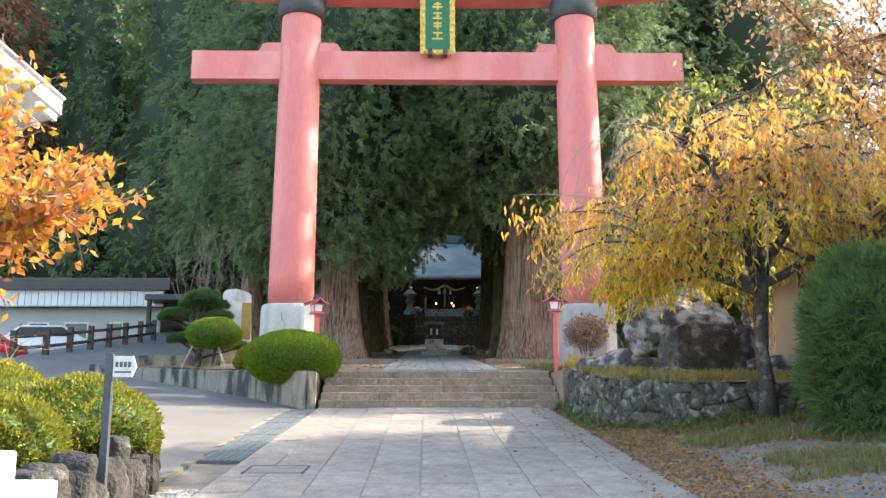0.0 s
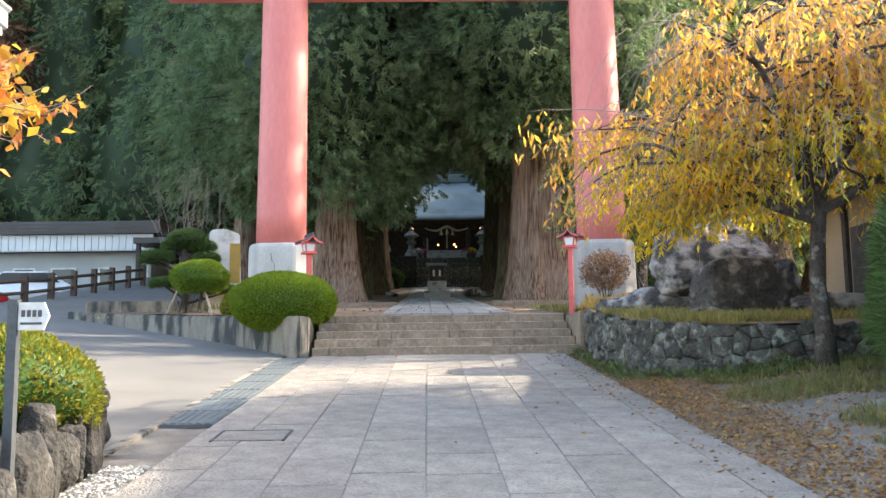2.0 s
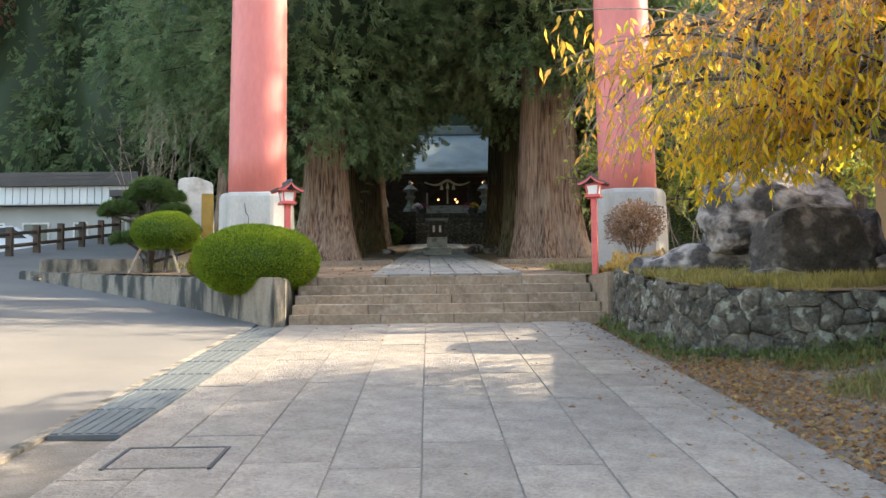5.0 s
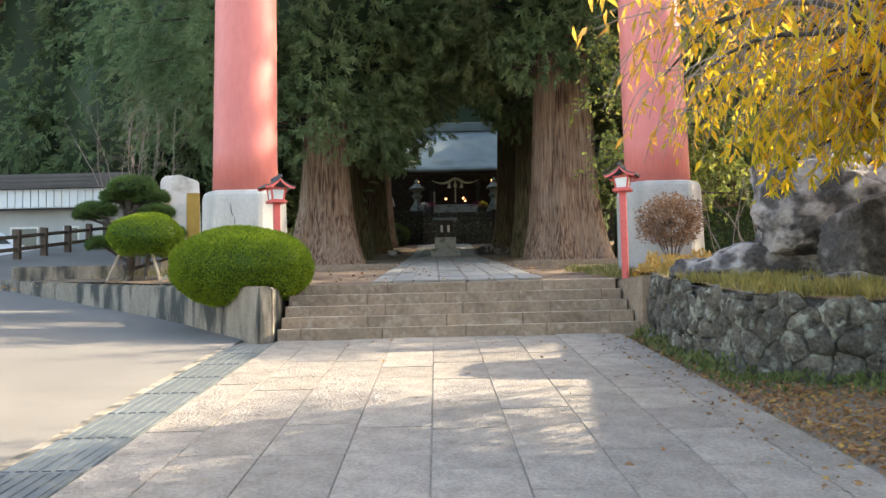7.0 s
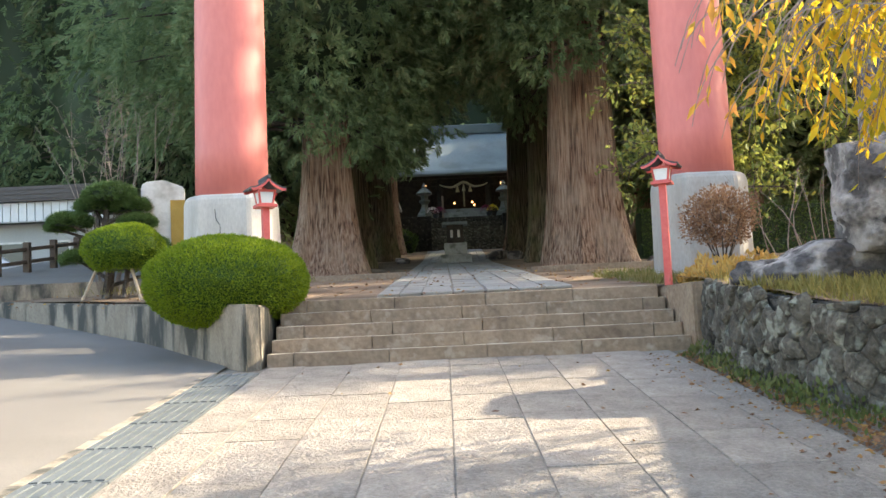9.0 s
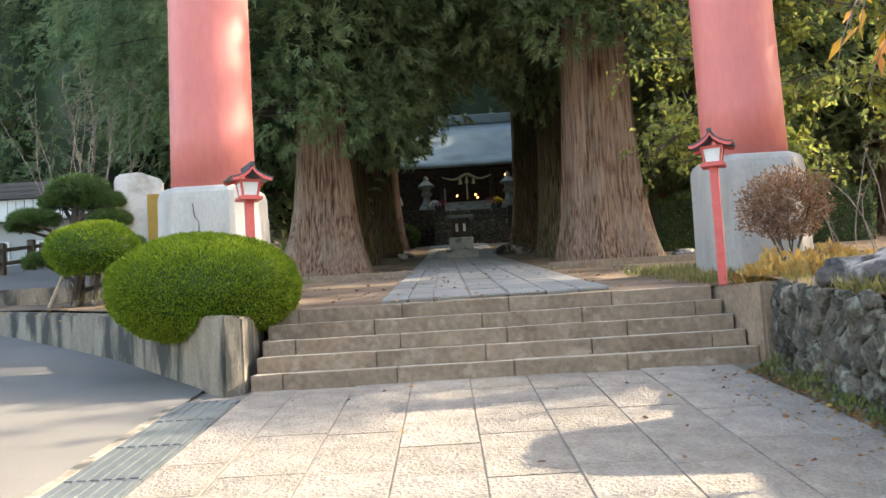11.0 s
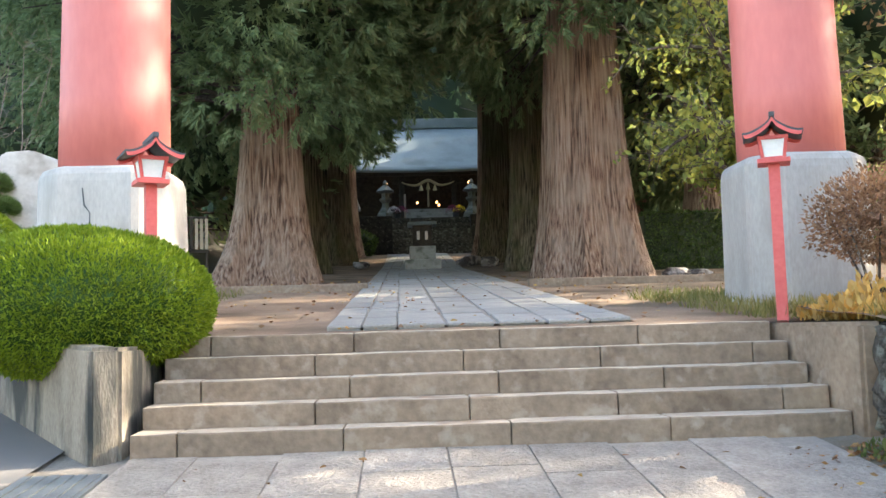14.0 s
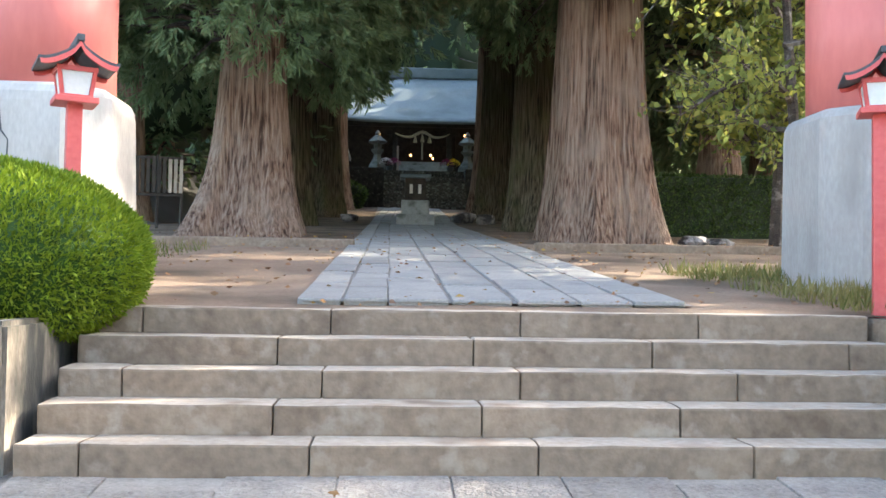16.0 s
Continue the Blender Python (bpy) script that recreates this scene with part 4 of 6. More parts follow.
def weeping_tree():
    rng = np.random.default_rng(44)
    place = (5.2, 14.0, lower(5.2, 14.0) - 0.05)
    th = thing("weeping_cherry_tree", place, "weeping cherry with yellow and orange autumn leaves", "tree")
    wood = bmesh.new()
    tube(wood, [(0, 0, -0.1), (0.02, 0.03, 0.5), (-0.05, 0, 1.1), (0.0, 0.02, 1.75), (0.05, 0, 2.25)], [0.17, 0.125, 0.105, 0.1, 0.09], 10)
    part("trunk", wood, M_WOODY, th, "", True)
    limbs, twigs = bmesh.new(), bmesh.new()
    P, D, S = [], [], []
    mains = [((0.05, 0, 2.2), (-0.5, 0.05, 1.0), 2.9), ((0.05, 0, 2.2), (0.55, 0.1, 1.0), 2.9), ((0, 0, 2.0), (-0.9, 0.1, 0.5), 2.3), ((0.03, 0, 2.2), (0.1, 0.7, 1.0), 2.6),
             ((0.03, 0, 2.2), (0.0, -0.5, 1.0), 2.2), ((0, 0, 2.1), (0.9, -0.1, 0.75), 2.4), ((0, 0, 2.0), (-0.7, 0.6, 0.9), 2.4), ((0, 0, 2.1), (-0.8, -0.35, 1.1), 2.5)]
    for s, w, ln in mains:
        pts = bough(rng, s, w, ln, 0.25)
        tube(limbs, pts, taper(0.085, 0.035, len(pts)), 6)
        for j in range(2, len(pts)):
            for _ in range(4):
                a = rng.uniform(0, 2 * math.pi)
                side = np.array((math.cos(a), 0.75 * math.sin(a), rng.uniform(0.35, 0.95)))
                sub = bough(rng, pts[j], side + 0.4 * np.array((*w[:2], 0.0)), rng.uniform(0.9, 1.9), 0.9)
                tube(limbs, sub, taper(0.025, 0.01, len(sub)), 4)
                for q in sub[2:]:
                    for _ in range(3):
                        drop = min(rng.uniform(0.45, 1.3), max(0.2, q[2] - 1.75))
                        out = np.array((q[0], q[1], 0)) / (np.hypot(q[0], q[1]) + 0.3)
                        st = bough(rng, q + rng.normal(0, 0.1, 3), out * 0.8 + np.array((0, 0, 0.15)) + rng.normal(0, 0.2, 3), drop, 2.6, 0.12, 6)
                        tube(twigs, st, taper(0.006, 0.003, len(st)), 3)
                        for _ in range(9):
                            k = rng.integers(1, len(st) - 1)
                            t = rng.random()
                            P.append(st[k] * (1 - t) + st[k + 1] * t)
                            D.append(np.array((rng.normal(0, 0.55), rng.normal(0, 0.55), -0.9)))
                            S.append(rng.uniform(0.085, 0.16))
    # one long bare-tipped spray reaching over the forecourt
    for k in range(3):
        st = bough(rng, (-2.1, 0.2, 3.45 - 0.15 * k), (-1, 0.05 * k, 0.25 - 0.1 * k), 1.75, 0.55, 0.15, 8)
        tube(twigs, st, taper(0.012, 0.004, len(st)), 4)
        for q in st[2:]:
            for _ in range(14):
                P.append(q + np.array((rng.normal(0, 0.12), rng.normal(0, 0.12), -rng.uniform(0.0, 0.45))))
                D.append(np.array((rng.normal(0, 0.4), rng.normal(0, 0.4), -1)))
                S.append(rng.uniform(0.11, 0.18))
    tagged(part("branchwork", limbs, M_WOODY, th), kind="stuff")
    tagged(part("twig_work", twigs, M_TWIG, th), kind="stuff")
    P, D, S = np.array(P), np.array(D), np.array(S)
    q = rng.random(len(P))
    keep = ~((P[:, 0] < -3.5) & (P[:, 2] < 3.0)) & ~((P[:, 0] < -2.6) & (q < 0.45)) & ~((P[:, 0] < -2.2) & (P[:, 1] < -0.9))
    high = (P[:, 2] > 3.2 + 0.9 * (rng.random(len(P)) - 0.5)) | (P[:, 0] < -3.1)
    for sel, mat in ((keep & high, L_AMBER), (keep & ~high, L_GOLD)):
        tagged(cloud("foliage", NARROW, P[sel], D[sel], S[sel], mat, th, 5), kind="stuff")


weeping_tree()


def leafy_tree(name, place, trunk, mains, sub, leaves, size, leaf, label, seed, shape=LEAF, wood=M_WOODY, droop=0.3, thick=0.09, ln=1.4, hang=-0.3):
    """A small broad-leaved tree or branchy shrub."""
    rng = np.random.default_rng(seed)
    th = thing(name, place, label, "tree" if "tree" in name else "shrub")
    limbs = bmesh.new()
    if trunk:
        part("trunk", tube(bmesh.new(), trunk, taper(thick, thick * 0.6, len(trunk)), 8), wood, th)
    P, D, S = [], [], []
    for s, w, length in mains:
        pts = bough(rng, s, w, length, droop)
        tube(limbs, pts, taper(thick * 0.5, thick * 0.16, len(pts)), 5)
        for j in range(1, len(pts)):
            for _ in range(sub):
                side = rng.normal(0, 0.7, 3) + np.array(w) / np.linalg.norm(w) * 0.6
                st = bough(rng, pts[j], side, ln * rng.uniform(0.5, 1.1), droop, 0.3, 4)
                tube(limbs, st, taper(thick * 0.12, thick * 0.04, len(st)), 3)
                for _ in range(leaves):
                    k = rng.integers(0, len(st) - 1)
                    t = rng.random()
                    P.append(st[k] * (1 - t) + st[k + 1] * t + rng.normal(0, 0.05, 3))
                    D.append(rng.normal(0, 0.6, 3) + np.array((0, 0, hang)))
                    S.append(size * rng.uniform(0.65, 1.25))
    tagged(part("branchwork", limbs, wood, th), kind="stuff")
    if P:
        tagged(cloud("foliage", shape, P, D, S, leaf, th, seed), kind="stuff")
    return th


# persimmon-coloured tree beside the drive
leafy_tree("persimmon_tree", (-4.65, 8.8, lower(-4.6, 8.6) + 0.75), [(0, 0, -0.3), (0.05, 0, 0.8), (0, 0.05, 1.6)],
           [((0, 0, 1.3), (0.9, 0.5, 0.5), 1.5), ((0, 0, 1.5), (0.6, 0.8, 0.9), 1.7), ((0, 0, 1.4), (0.9, -0.2, 0.7), 1.4), ((0, 0, 1.6), (0.3, 0.2, 1), 1.6), ((0, 0, 1.2), (-0.6, 0.3, 0.7), 1.4),
            ((0, 0, 1.6), (0.75, 0.4, 0.95), 1.8), ((0, 0, 1.5), (0.1, -0.7, 0.7), 1.4)], 6, 10, 0.135, L_ORANGE, "small tree with bright orange and yellow autumn leaves", 61, droop=0.1, ln=0.7, wood=M_TWIG)
# green sapling before the east cedar
leafy_tree("young_broadleaf_tree", (5.6, 28.6, upper(28.6)), [(0, 0, -0.2), (0.0, 0, 1.5), (-0.1, 0.05, 3.2), (-0.2, 0, 5.0)],
           [((-0.05 * k, 0, 1.5 + 0.42 * k), (-1.0 if k % 4 else 0.8, 0.9 * math.sin(k * 2.4), 0.3 + 0.1 * (k % 3)), 1.7 + 0.35 * (k % 3)) for k in range(9)], 4, 10, 0.15, L_GREEN, "slender young tree with fresh green leaves", 62, thick=0.1, ln=0.85)
for i, (x, y, h, s, leaf, label) in enumerate(((8.7, 24.7, 6.0, 63, L_GREEN, "tree with yellow-green leaves behind the gate"), (12.5, 31, 7.5, 64, L_GREEN, "yellow-green tree behind the hall"),
                                               (7.4, 33.5, 5.0, 65, L_GREEN, "green broad-leaved tree beside the cedar"), (17.5, 31, 18, 66, L_DULL, "tall autumn tree with thin faded orange foliage"), (22, 41, 15, 67, L_DULL, "tall autumn tree with thin faded orange foliage"), (26.5, 45, 17, 68, L_RUST, "tall tree with rusty thinning foliage"), (31, 47, 17, 69, L_DULL, "tall autumn tree with thin faded orange foliage"))):
    leafy_tree("autumn_tree" if i != 2 else "broadleaf_tree", (x, y, upper(y)), [(0, 0, -0.2), (0.1, 0, h * 0.35), (0, 0.1, h * 0.65), (0.1, 0, h * 0.9)],
               [((0, 0, h * (0.3 + 0.06 * k)), (math.cos(k * 2.4), math.sin(k * 2.4), 0.6), h * 0.38) for k in range(14)], *((9, 24, 0.25) if i == 3 else (6, 14, 0.2 + 0.014 * max(0, h - 8))), leaf, label, s, thick=0.16, ln=h * 0.17)


# ---- clipped bushes ----
def clipped(name, place, radii, leaf, under, label, seed, count, size, shape=LEAF, flat=0.8, rough=0.05, stem=0.0, lift=0.0, inner=0.97):
    rng = np.random.default_rng(seed)
    th = thing(name, place, label, "bush")
    # Solid body; where darker than the leaves, its colour carries their shade.
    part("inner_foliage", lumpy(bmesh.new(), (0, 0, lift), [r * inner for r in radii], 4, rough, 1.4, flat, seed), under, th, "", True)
    d = rng.normal(0, 1, (count, 3))
    d /= np.linalg.norm(d, axis=1, keepdims=True)
    k = np.array([1 + rough * 2 * noise.noise(Vector(v) * 1.4 + Vector((seed * 7.1, 3, 1))) + rough * 0.6 * noise.noise(Vector(v) * 1.4 * 3.1 + Vector((seed, 9, 4))) for v in d])
    p = d * np.array(radii) * k[:, None] * rng.uniform(0.93 if inner > 0.8 else 0.45, 1.0, (count, 1))
    keep = p[:, 2] > -flat * radii[2]
    p, d = p[keep], d[keep]
    n = d / np.array(radii)
    n /= np.linalg.norm(n, axis=1, keepdims=True)
    cloud("foliage", shape, p + np.array((0, 0, lift)), n + rng.normal(0, 0.55, n.shape) + np.array((0, 0, 0.35)), size * rng.uniform(0.6, 1.3, len(p)), leaf, th, seed)
    if stem:
        part("stem", tube(bmesh.new(), [(0, 0, lift - radii[2] - stem), (0.04, 0.02, lift - radii[2] * 0.8), (0, 0, lift)], [0.055, 0.045, 0.04], 8), M_WOODY, th)
    return th


clipped("clipped_bush", (-3.08, 21.5, 2.65), (1.14, 0.95, 0.65), L_BUSH, L_BUSHSHADE, "big smooth clipped bush overhanging the wall", 71, 70000, 0.047, NARROW, lift=0.33, rough=0.03, flat=0.9)
clipped("round_clipped_bush", (-5.76, 25.1, 3.04), (0.73, 0.64, 0.46), L_BUSH, L_BUSHSHADE, "round clipped bush on a short stem", 72, 22000, 0.045, NARROW, lift=0.83, stem=0.4)
clipped("small_clipped_bush", (-4.55, 24.0, 2.84), (0.4, 0.35, 0.34), L_AZALEA, L_BUSHSHADE, "small low bush with dull leaves", 73, 3500, 0.07, lift=0.25)
pine = thing("cloud_pruned_pine", (-6.45, 26.0, 3.05), "garden pine pruned into flat layered pads", "tree")
part("trunk", tube(bmesh.new(), [(0, 0, -0.2), (0.1, 0, 0.5), (-0.05, 0.05, 1.1), (0.05, 0, 1.6), (0.0, 0, 2.0)], [0.11, 0.09, 0.08, 0.06, 0.04], 8), M_WOODY, pine)
rng_np = np.random.default_rng(9)
for k, (x, y, z, rx, rz) in enumerate(((0.12, 0, 1.93, 0.46, 0.22), (-0.2, 0.1, 1.75, 0.34, 0.15), (0.48, 0.1, 1.72, 0.33, 0.15), (-0.6, -0.1, 1.45, 0.36, 0.15), (0.62, 0.0, 1.4, 0.32, 0.12), (-0.85, 0.1, 1.38, 0.25, 0.1), (0.05, 0.2, 1.12, 0.36, 0.13), (0.8, -0.1, 0.95, 0.4, 0.15), (1.05, 0.1, 0.55, 0.35, 0.14), (-0.45, 0, 0.75, 0.34, 0.14))):
    # Pad core under the needles, coloured dark as the shade inside.
    pad = part("pad", lumpy(bmesh.new(), (x, y, z), (rx * 0.8, rx * 0.7, rz * 0.7), 3, 0.25, 2, 0.6, k), L_CEDARSHADE, pine, "", True)
    d = rng_np.normal(0, 1, (1000, 3))
    d /= np.linalg.norm(d, axis=1, keepdims=True)
    d = d[d[:, 2] > -0.55]
    cloud("needles", NEEDLES, d * np.array((rx, rx * 0.88, rz)) + np.array((x, y, z)), d + np.array((0, 0, 0.8)), rng_np.uniform(0.08, 0.15, len(d)), L_PINE, pad, k)
    part("bough", tube(bmesh.new(), [(0, 0, z - 0.35), (x * 0.5, y * 0.5, z - 0.2), (x, y, z - 0.05)], [0.04, 0.035, 0.02], 5), M_WOODY, pine)
for k, (x, y, dx) in enumerate(((-6.85, 25.6, 0.55), (-5.35, 24.9, -0.4))):
    st = thing("support_stake", (x, y, 2.9), "pale wooden stake propping a garden tree", "stake", "stakes")
    part("pole", tube(bmesh.new(), [(0, 0, -0.15), (dx, 0.1, 1.1)], [0.03, 0.028], 8), M_PALEWOOD, st)
leafy_tree("bare_shrub", (-6.55, 26.6, 3.0), None, [((0.03 * k - 0.2, 0, 0), (0.05 * (k - 6.5), 0.04 * (k % 3), 1), 3.9) for k in range(14)], 3, 0, 0.1, L_RUST, "leafless shrub of upright pale stems beside the pine", 81, wood=M_TWIG, thick=0.026, droop=-0.1, ln=0.9)
leafy_tree("bare_shrub", (5.5, 22.6, upper(22.6)), None, [((0.12 * k - 0.5, 0.1 * (k % 3), -0.05), (0.04 * (k - 4), 0.05 * (k % 3), 1), 1.5 + 0.15 * (k % 3)) for k in range(9)], 1, 1, 0.06, L_RUST, "thin upright stems of a leafless shrub", 84, wood=M_TWIG, thick=0.024, droop=-0.05, ln=0.4)
# azaleas in the rockery
for k, (x, y, z, r, h, s) in enumerate(((-3.5, 9.5, 1.0, 0.78, 0.55, 74), (-3.75, 8.1, 0.95, 0.66, 0.5, 75), (-4.6, 9.9, 1.1, 0.8, 0.6, 76))):
    clipped("azalea_bush", (x, y, z), (r, r * 0.95, h), L_AZALEA, L_BUSHSHADE, "rounded azalea with yellowing leaves", s, 15000, 0.042, lift=h * 0.75, rough=0.09)
leafy_tree("coral_shrub", (-5.6, 11.4, lower(-5.6, 11.4)), None, [((0, 0, 0), (0.3 * math.cos(k), 0.3 * math.sin(k), 1), 1.5) for k in range(9)], 3, 1, 0.06, L_RUST, "pale bare twiggy shrub", 82, wood=M_TWIG, thick=0.035, droop=0, ln=0.5)
# rusty shrub beside the east lantern
rust = clipped("rusty_shrub", (3.75, 21.3, upper(21.3)), (0.55, 0.5, 0.46), L_RUST, L_RUST, "rounded shrub with rusty brown leaves on thin stems", 83, 6500, 0.043, lift=0.88, rough=0.2, inner=0.2)
for k in range(7):
    part("stem", tube(bmesh.new(), [(0.02 * k - 0.06, 0, -0.1), (0.1 * math.cos(k * 0.9), 0.1 * math.sin(k * 0.9), 0.35), (0.36 * math.cos(k * 0.9), 0.3 * math.sin(k * 0.9), 0.95)], [0.016, 0.012, 0.006], 5), M_WOODY, rust)
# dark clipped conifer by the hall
# Its inner body takes the shade-coloured foliage depth.
clipped("dark_conifer_bush", (6.35, 12.2, lower(6.35, 12.2) - 0.05), (1.25, 1.25, 1.3), L_PINE, L_CEDARSHADE, "large dark conifer shrub in shade", 77, 8000, 0.25, NEEDLES, lift=1.1, rough=0.2, inner=0.9)

# ---- boulders on the raised bed ----
def boulder(c, half, seed, turn, label, tilt=(0, 0), soft=0.4, material=M_ROCK, cuts_along=17):
    """A blocky weathered rock: a cube pulled part way to a ball, cut by a few planes and roughened."""
    rng = random.Random(seed)
    bm = bmesh.new()
    bmesh.ops.create_cube(bm, size=2.0)
    bmesh.ops.subdivide_edges(bm, edges=bm.edges[:], cuts=cuts_along, use_grid_fill=True)
    cuts = [(Vector((rng.uniform(-1, 1), rng.uniform(-1, 1), rng.uniform(-0.6, 1))).normalized(), rng.uniform(0.86, 1.06)) for _ in range(7)]
    for v in bm.verts:
        p = v.co.lerp(v.co.normalized() * 1.12, soft)
        for nrm, far_off in cuts:
            over = p.dot(nrm) - far_off
            if over > 0:
                p -= nrm * over * 0.85
        p += p.normalized() * (0.13 * noise.noise(p * 1.3 + Vector((seed, 0, 0))) - 0.09 * abs(noise.noise(p * 2.9 + Vector((0, seed, 0)))) + 0.04 * noise.noise(p * 6.5 + Vector((0, 0, seed))) + 0.02 * noise.noise(p * 14 + Vector((seed, seed, 0))))
        v.co = Vector((p.x * half[0], p.y * half[1], p.z * half[2]))
    ob = part("boulder", bm, material, None, label, True)
    ob.matrix_basis = pose(*c, *tilt, turn)
    tagged(ob, label, "boulder", "boulders")


boulder((5.0, 17.95, 3.4), (1.0, 0.62, 0.58), 5, -16, "great lichen-flecked boulder on the raised bed", (0, -2), 0.1, cuts_along=34)
boulder((5.15, 17.1, 2.84), (0.78, 0.46, 0.5), 6, 12, "dark rounded boulder leaning on the great one", (0, 8), 0.4, M_ROCKD, 28)
boulder((4.2, 18.5, 2.68), (0.9, 0.5, 0.29), 9, -12, "low flat grey boulder beside the great one", cuts_along=24)
boulder((3.55, 19.0, 2.62), (0.42, 0.4, 0.2), 11, 0, "small flat dark rock set in the grass")
boulder((4.5, 16.9, 2.4), (0.46, 0.28, 0.13), 12, -5, "small flat pale rock set in the grass")
boulder((6.05, 17.45, 2.9), (0.24, 0.3, 0.42), 13, 20, "upright dark rock beside the great boulder")
boulder((6.5, 16.9, 2.48), (0.6, 0.4, 0.24), 14, 0, "low dark rock on the raised bed")
mono = thing("stone_monument", (6.05, 21.0, 2.6), "tall dark grey stone monument slab", "monument")
part("slab", box(bmesh.new(), -0.38, 0.38, -0.16, 0.16, 0, 3.2, 0.03), M_ROCK, mono)

# ---- carved stele ----
stele = thing("carved_stele", (-5.35, 26.5, upper(26.5)), "white carved stone stele with a golden brown panel", "monument", turn=14)
sl = bmesh.new()
prism(sl, [(-0.5, -0.1), (-0.52, 2.06), (-0.46, 2.16), (-0.1, 2.2), (0.28, 2.06), (0.34, -0.1)], -0.22, 0.22)
bmesh.ops.bevel(sl, geom=sl.edges[:], offset=0.03, segments=2, affect="EDGES")
part("slab", sl, M_WHITE, stele)
part("panel", box(bmesh.new(), 0.02, 0.29, -0.24, -0.21, 0.75, 1.8), M_BRONZE, stele, "golden brown inscribed panel")

hedge = thing("clipped_hedge", (9.5, 38.5, upper(38.5)), "dark clipped hedge behind the cedars", "hedge")
# Hedge body in the shade-coloured depth, behind the leaves.
part("inner_foliage", box(bmesh.new(), -3.2, 3.2, -0.5, 0.5, -0.1, 1.5, 0.15), L_CEDARSHADE, hedge)
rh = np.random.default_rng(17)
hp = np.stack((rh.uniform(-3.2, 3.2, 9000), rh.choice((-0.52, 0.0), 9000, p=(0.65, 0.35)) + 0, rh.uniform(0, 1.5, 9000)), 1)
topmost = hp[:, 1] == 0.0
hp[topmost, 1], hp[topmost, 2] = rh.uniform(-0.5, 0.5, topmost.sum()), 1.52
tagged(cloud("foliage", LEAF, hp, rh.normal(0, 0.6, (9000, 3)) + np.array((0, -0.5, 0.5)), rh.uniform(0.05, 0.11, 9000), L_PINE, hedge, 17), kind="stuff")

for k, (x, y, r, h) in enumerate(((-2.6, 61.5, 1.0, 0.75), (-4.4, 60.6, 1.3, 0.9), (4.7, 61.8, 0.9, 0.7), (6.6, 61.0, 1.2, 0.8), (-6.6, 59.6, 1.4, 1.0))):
    clipped("dark_shrub", (x, y, upper(y) - 0.05), (r, r * 0.9, h), L_PINE, L_CEDARSHADE, "dark leafy shrub beside the shrine steps", 170 + k, 2200, 0.16, lift=h * 0.8, rough=0.15)

rack = thing("slatted_rack", (-5.9, 37.4, upper(37.4)), "weathered slatted wooden rack beside the cedar", "rack", turn=12)
for x in (-0.55, 0.0, 0.55):
    part("upright", tube(bmesh.new(), [(x, 0.25, -0.1), (x, 0, 1.75)], [0.035, 0.035], 5), M_DARKWOOD, rack)
for k in range(9):
    part("slat", box(bmesh.new(), -0.5 + k * 0.125, -0.42 + k * 0.125, -0.03, 0.0, 0.85, 1.65), M_PALEWOOD if k > 5 else M_DARKWOOD, rack)
for z in (0.8, 1.68):
    part("rail", box(bmesh.new(), -0.6, 0.6, 0.0, 0.05, z - 0.03, z + 0.03), M_DARKWOOD, rack)
for k, (x, y, h) in enumerate(((5.75, 33.6, (0.3, 0.2, 0.1)), (6.2, 33.3, (0.25, 0.2, 0.08)), (2.2, 47.5, (0.5, 0.3, 0.22)), (2.9, 46.8, (0.4, 0.3, 0.2)), (-1.8, 47.5, (0.4, 0.3, 0.15)))):
    boulder((x, y, upper(y) + h[2] * 0.6), h, 40 + k, 25 * k, "small pale stone at the foot of the cedars")

# ---- wooded hill behind the shrine ----
def hill(x, y):
    return 8.0 + (26 + 26 * max(0.0, min(1.0, (48 - x) / 22))) * min(1.0, max(0.0, (y - 88) / 26)) ** 0.8 + 3.5 * noise.noise((x * 0.09, y * 0.09, 1)) + (2.0 if abs(x) < 40 else 0)


# Slope under the sprays shares the shade-coloured foliage depth.
woods = tagged(part("far_woods", grid(bmesh.new(), steps_of(-130, 130, 3.5), steps_of(84, 150, 3.5), hill), L_CEDARSHADE, None, "", True), "wooded hillside of dark cedars behind the shrine", "woods", "", "stuff")
rw = np.random.default_rng(55)
wx, wy = rw.uniform(-125, 125, 8000), 86 + 32 * rw.random(8000)
wp = np.stack((wx, wy, np.array([hill(a, b) for a, b in zip(wx, wy)]) + rw.uniform(0, 2.5, 8000)), 1)
tagged(cloud("woods_foliage", FAR, wp, rw.normal(0, 0.5, (8000, 3)) + np.array((0, -0.7, -0.3)), rw.uniform(1.8, 3.8, 8000), L_CEDAR, woods, 56), kind="stuff")


# ---- white annexe, fence and cars to the west ----
BY = 44.0
annexe = thing("annexe_building", (-18, BY, lower(-18, BY)), "long low annexe with white ribbed fascia and dark roof", "building")
bz = lower(-18, BY)
part("wall", box(bmesh.new(), -14, 5.3, 0, 8, -0.6, 6.9 - bz), M_GREYW, annexe)
fas = bmesh.new()
for k in range(64):
    box(fas, -14.2 + k * 0.31, -14.2 + k * 0.31 + 0.27, -0.75, -0.6, 6.9 - bz, 7.62 - bz)
box(fas, -14.2, 5.6, -0.68, -0.5, 6.88 - bz, 7.64 - bz)
part("fascia", fas, M_SIDING, annexe, "white ribbed metal fascia")
part("roof", prism(bmesh.new(), [(-14.6, 7.64 - bz), (-14.6, 8.2 - bz), (5.95, 8.2 - bz), (5.95, 7.64 - bz)], -1.0, 8.5), M_ROOF, annexe)
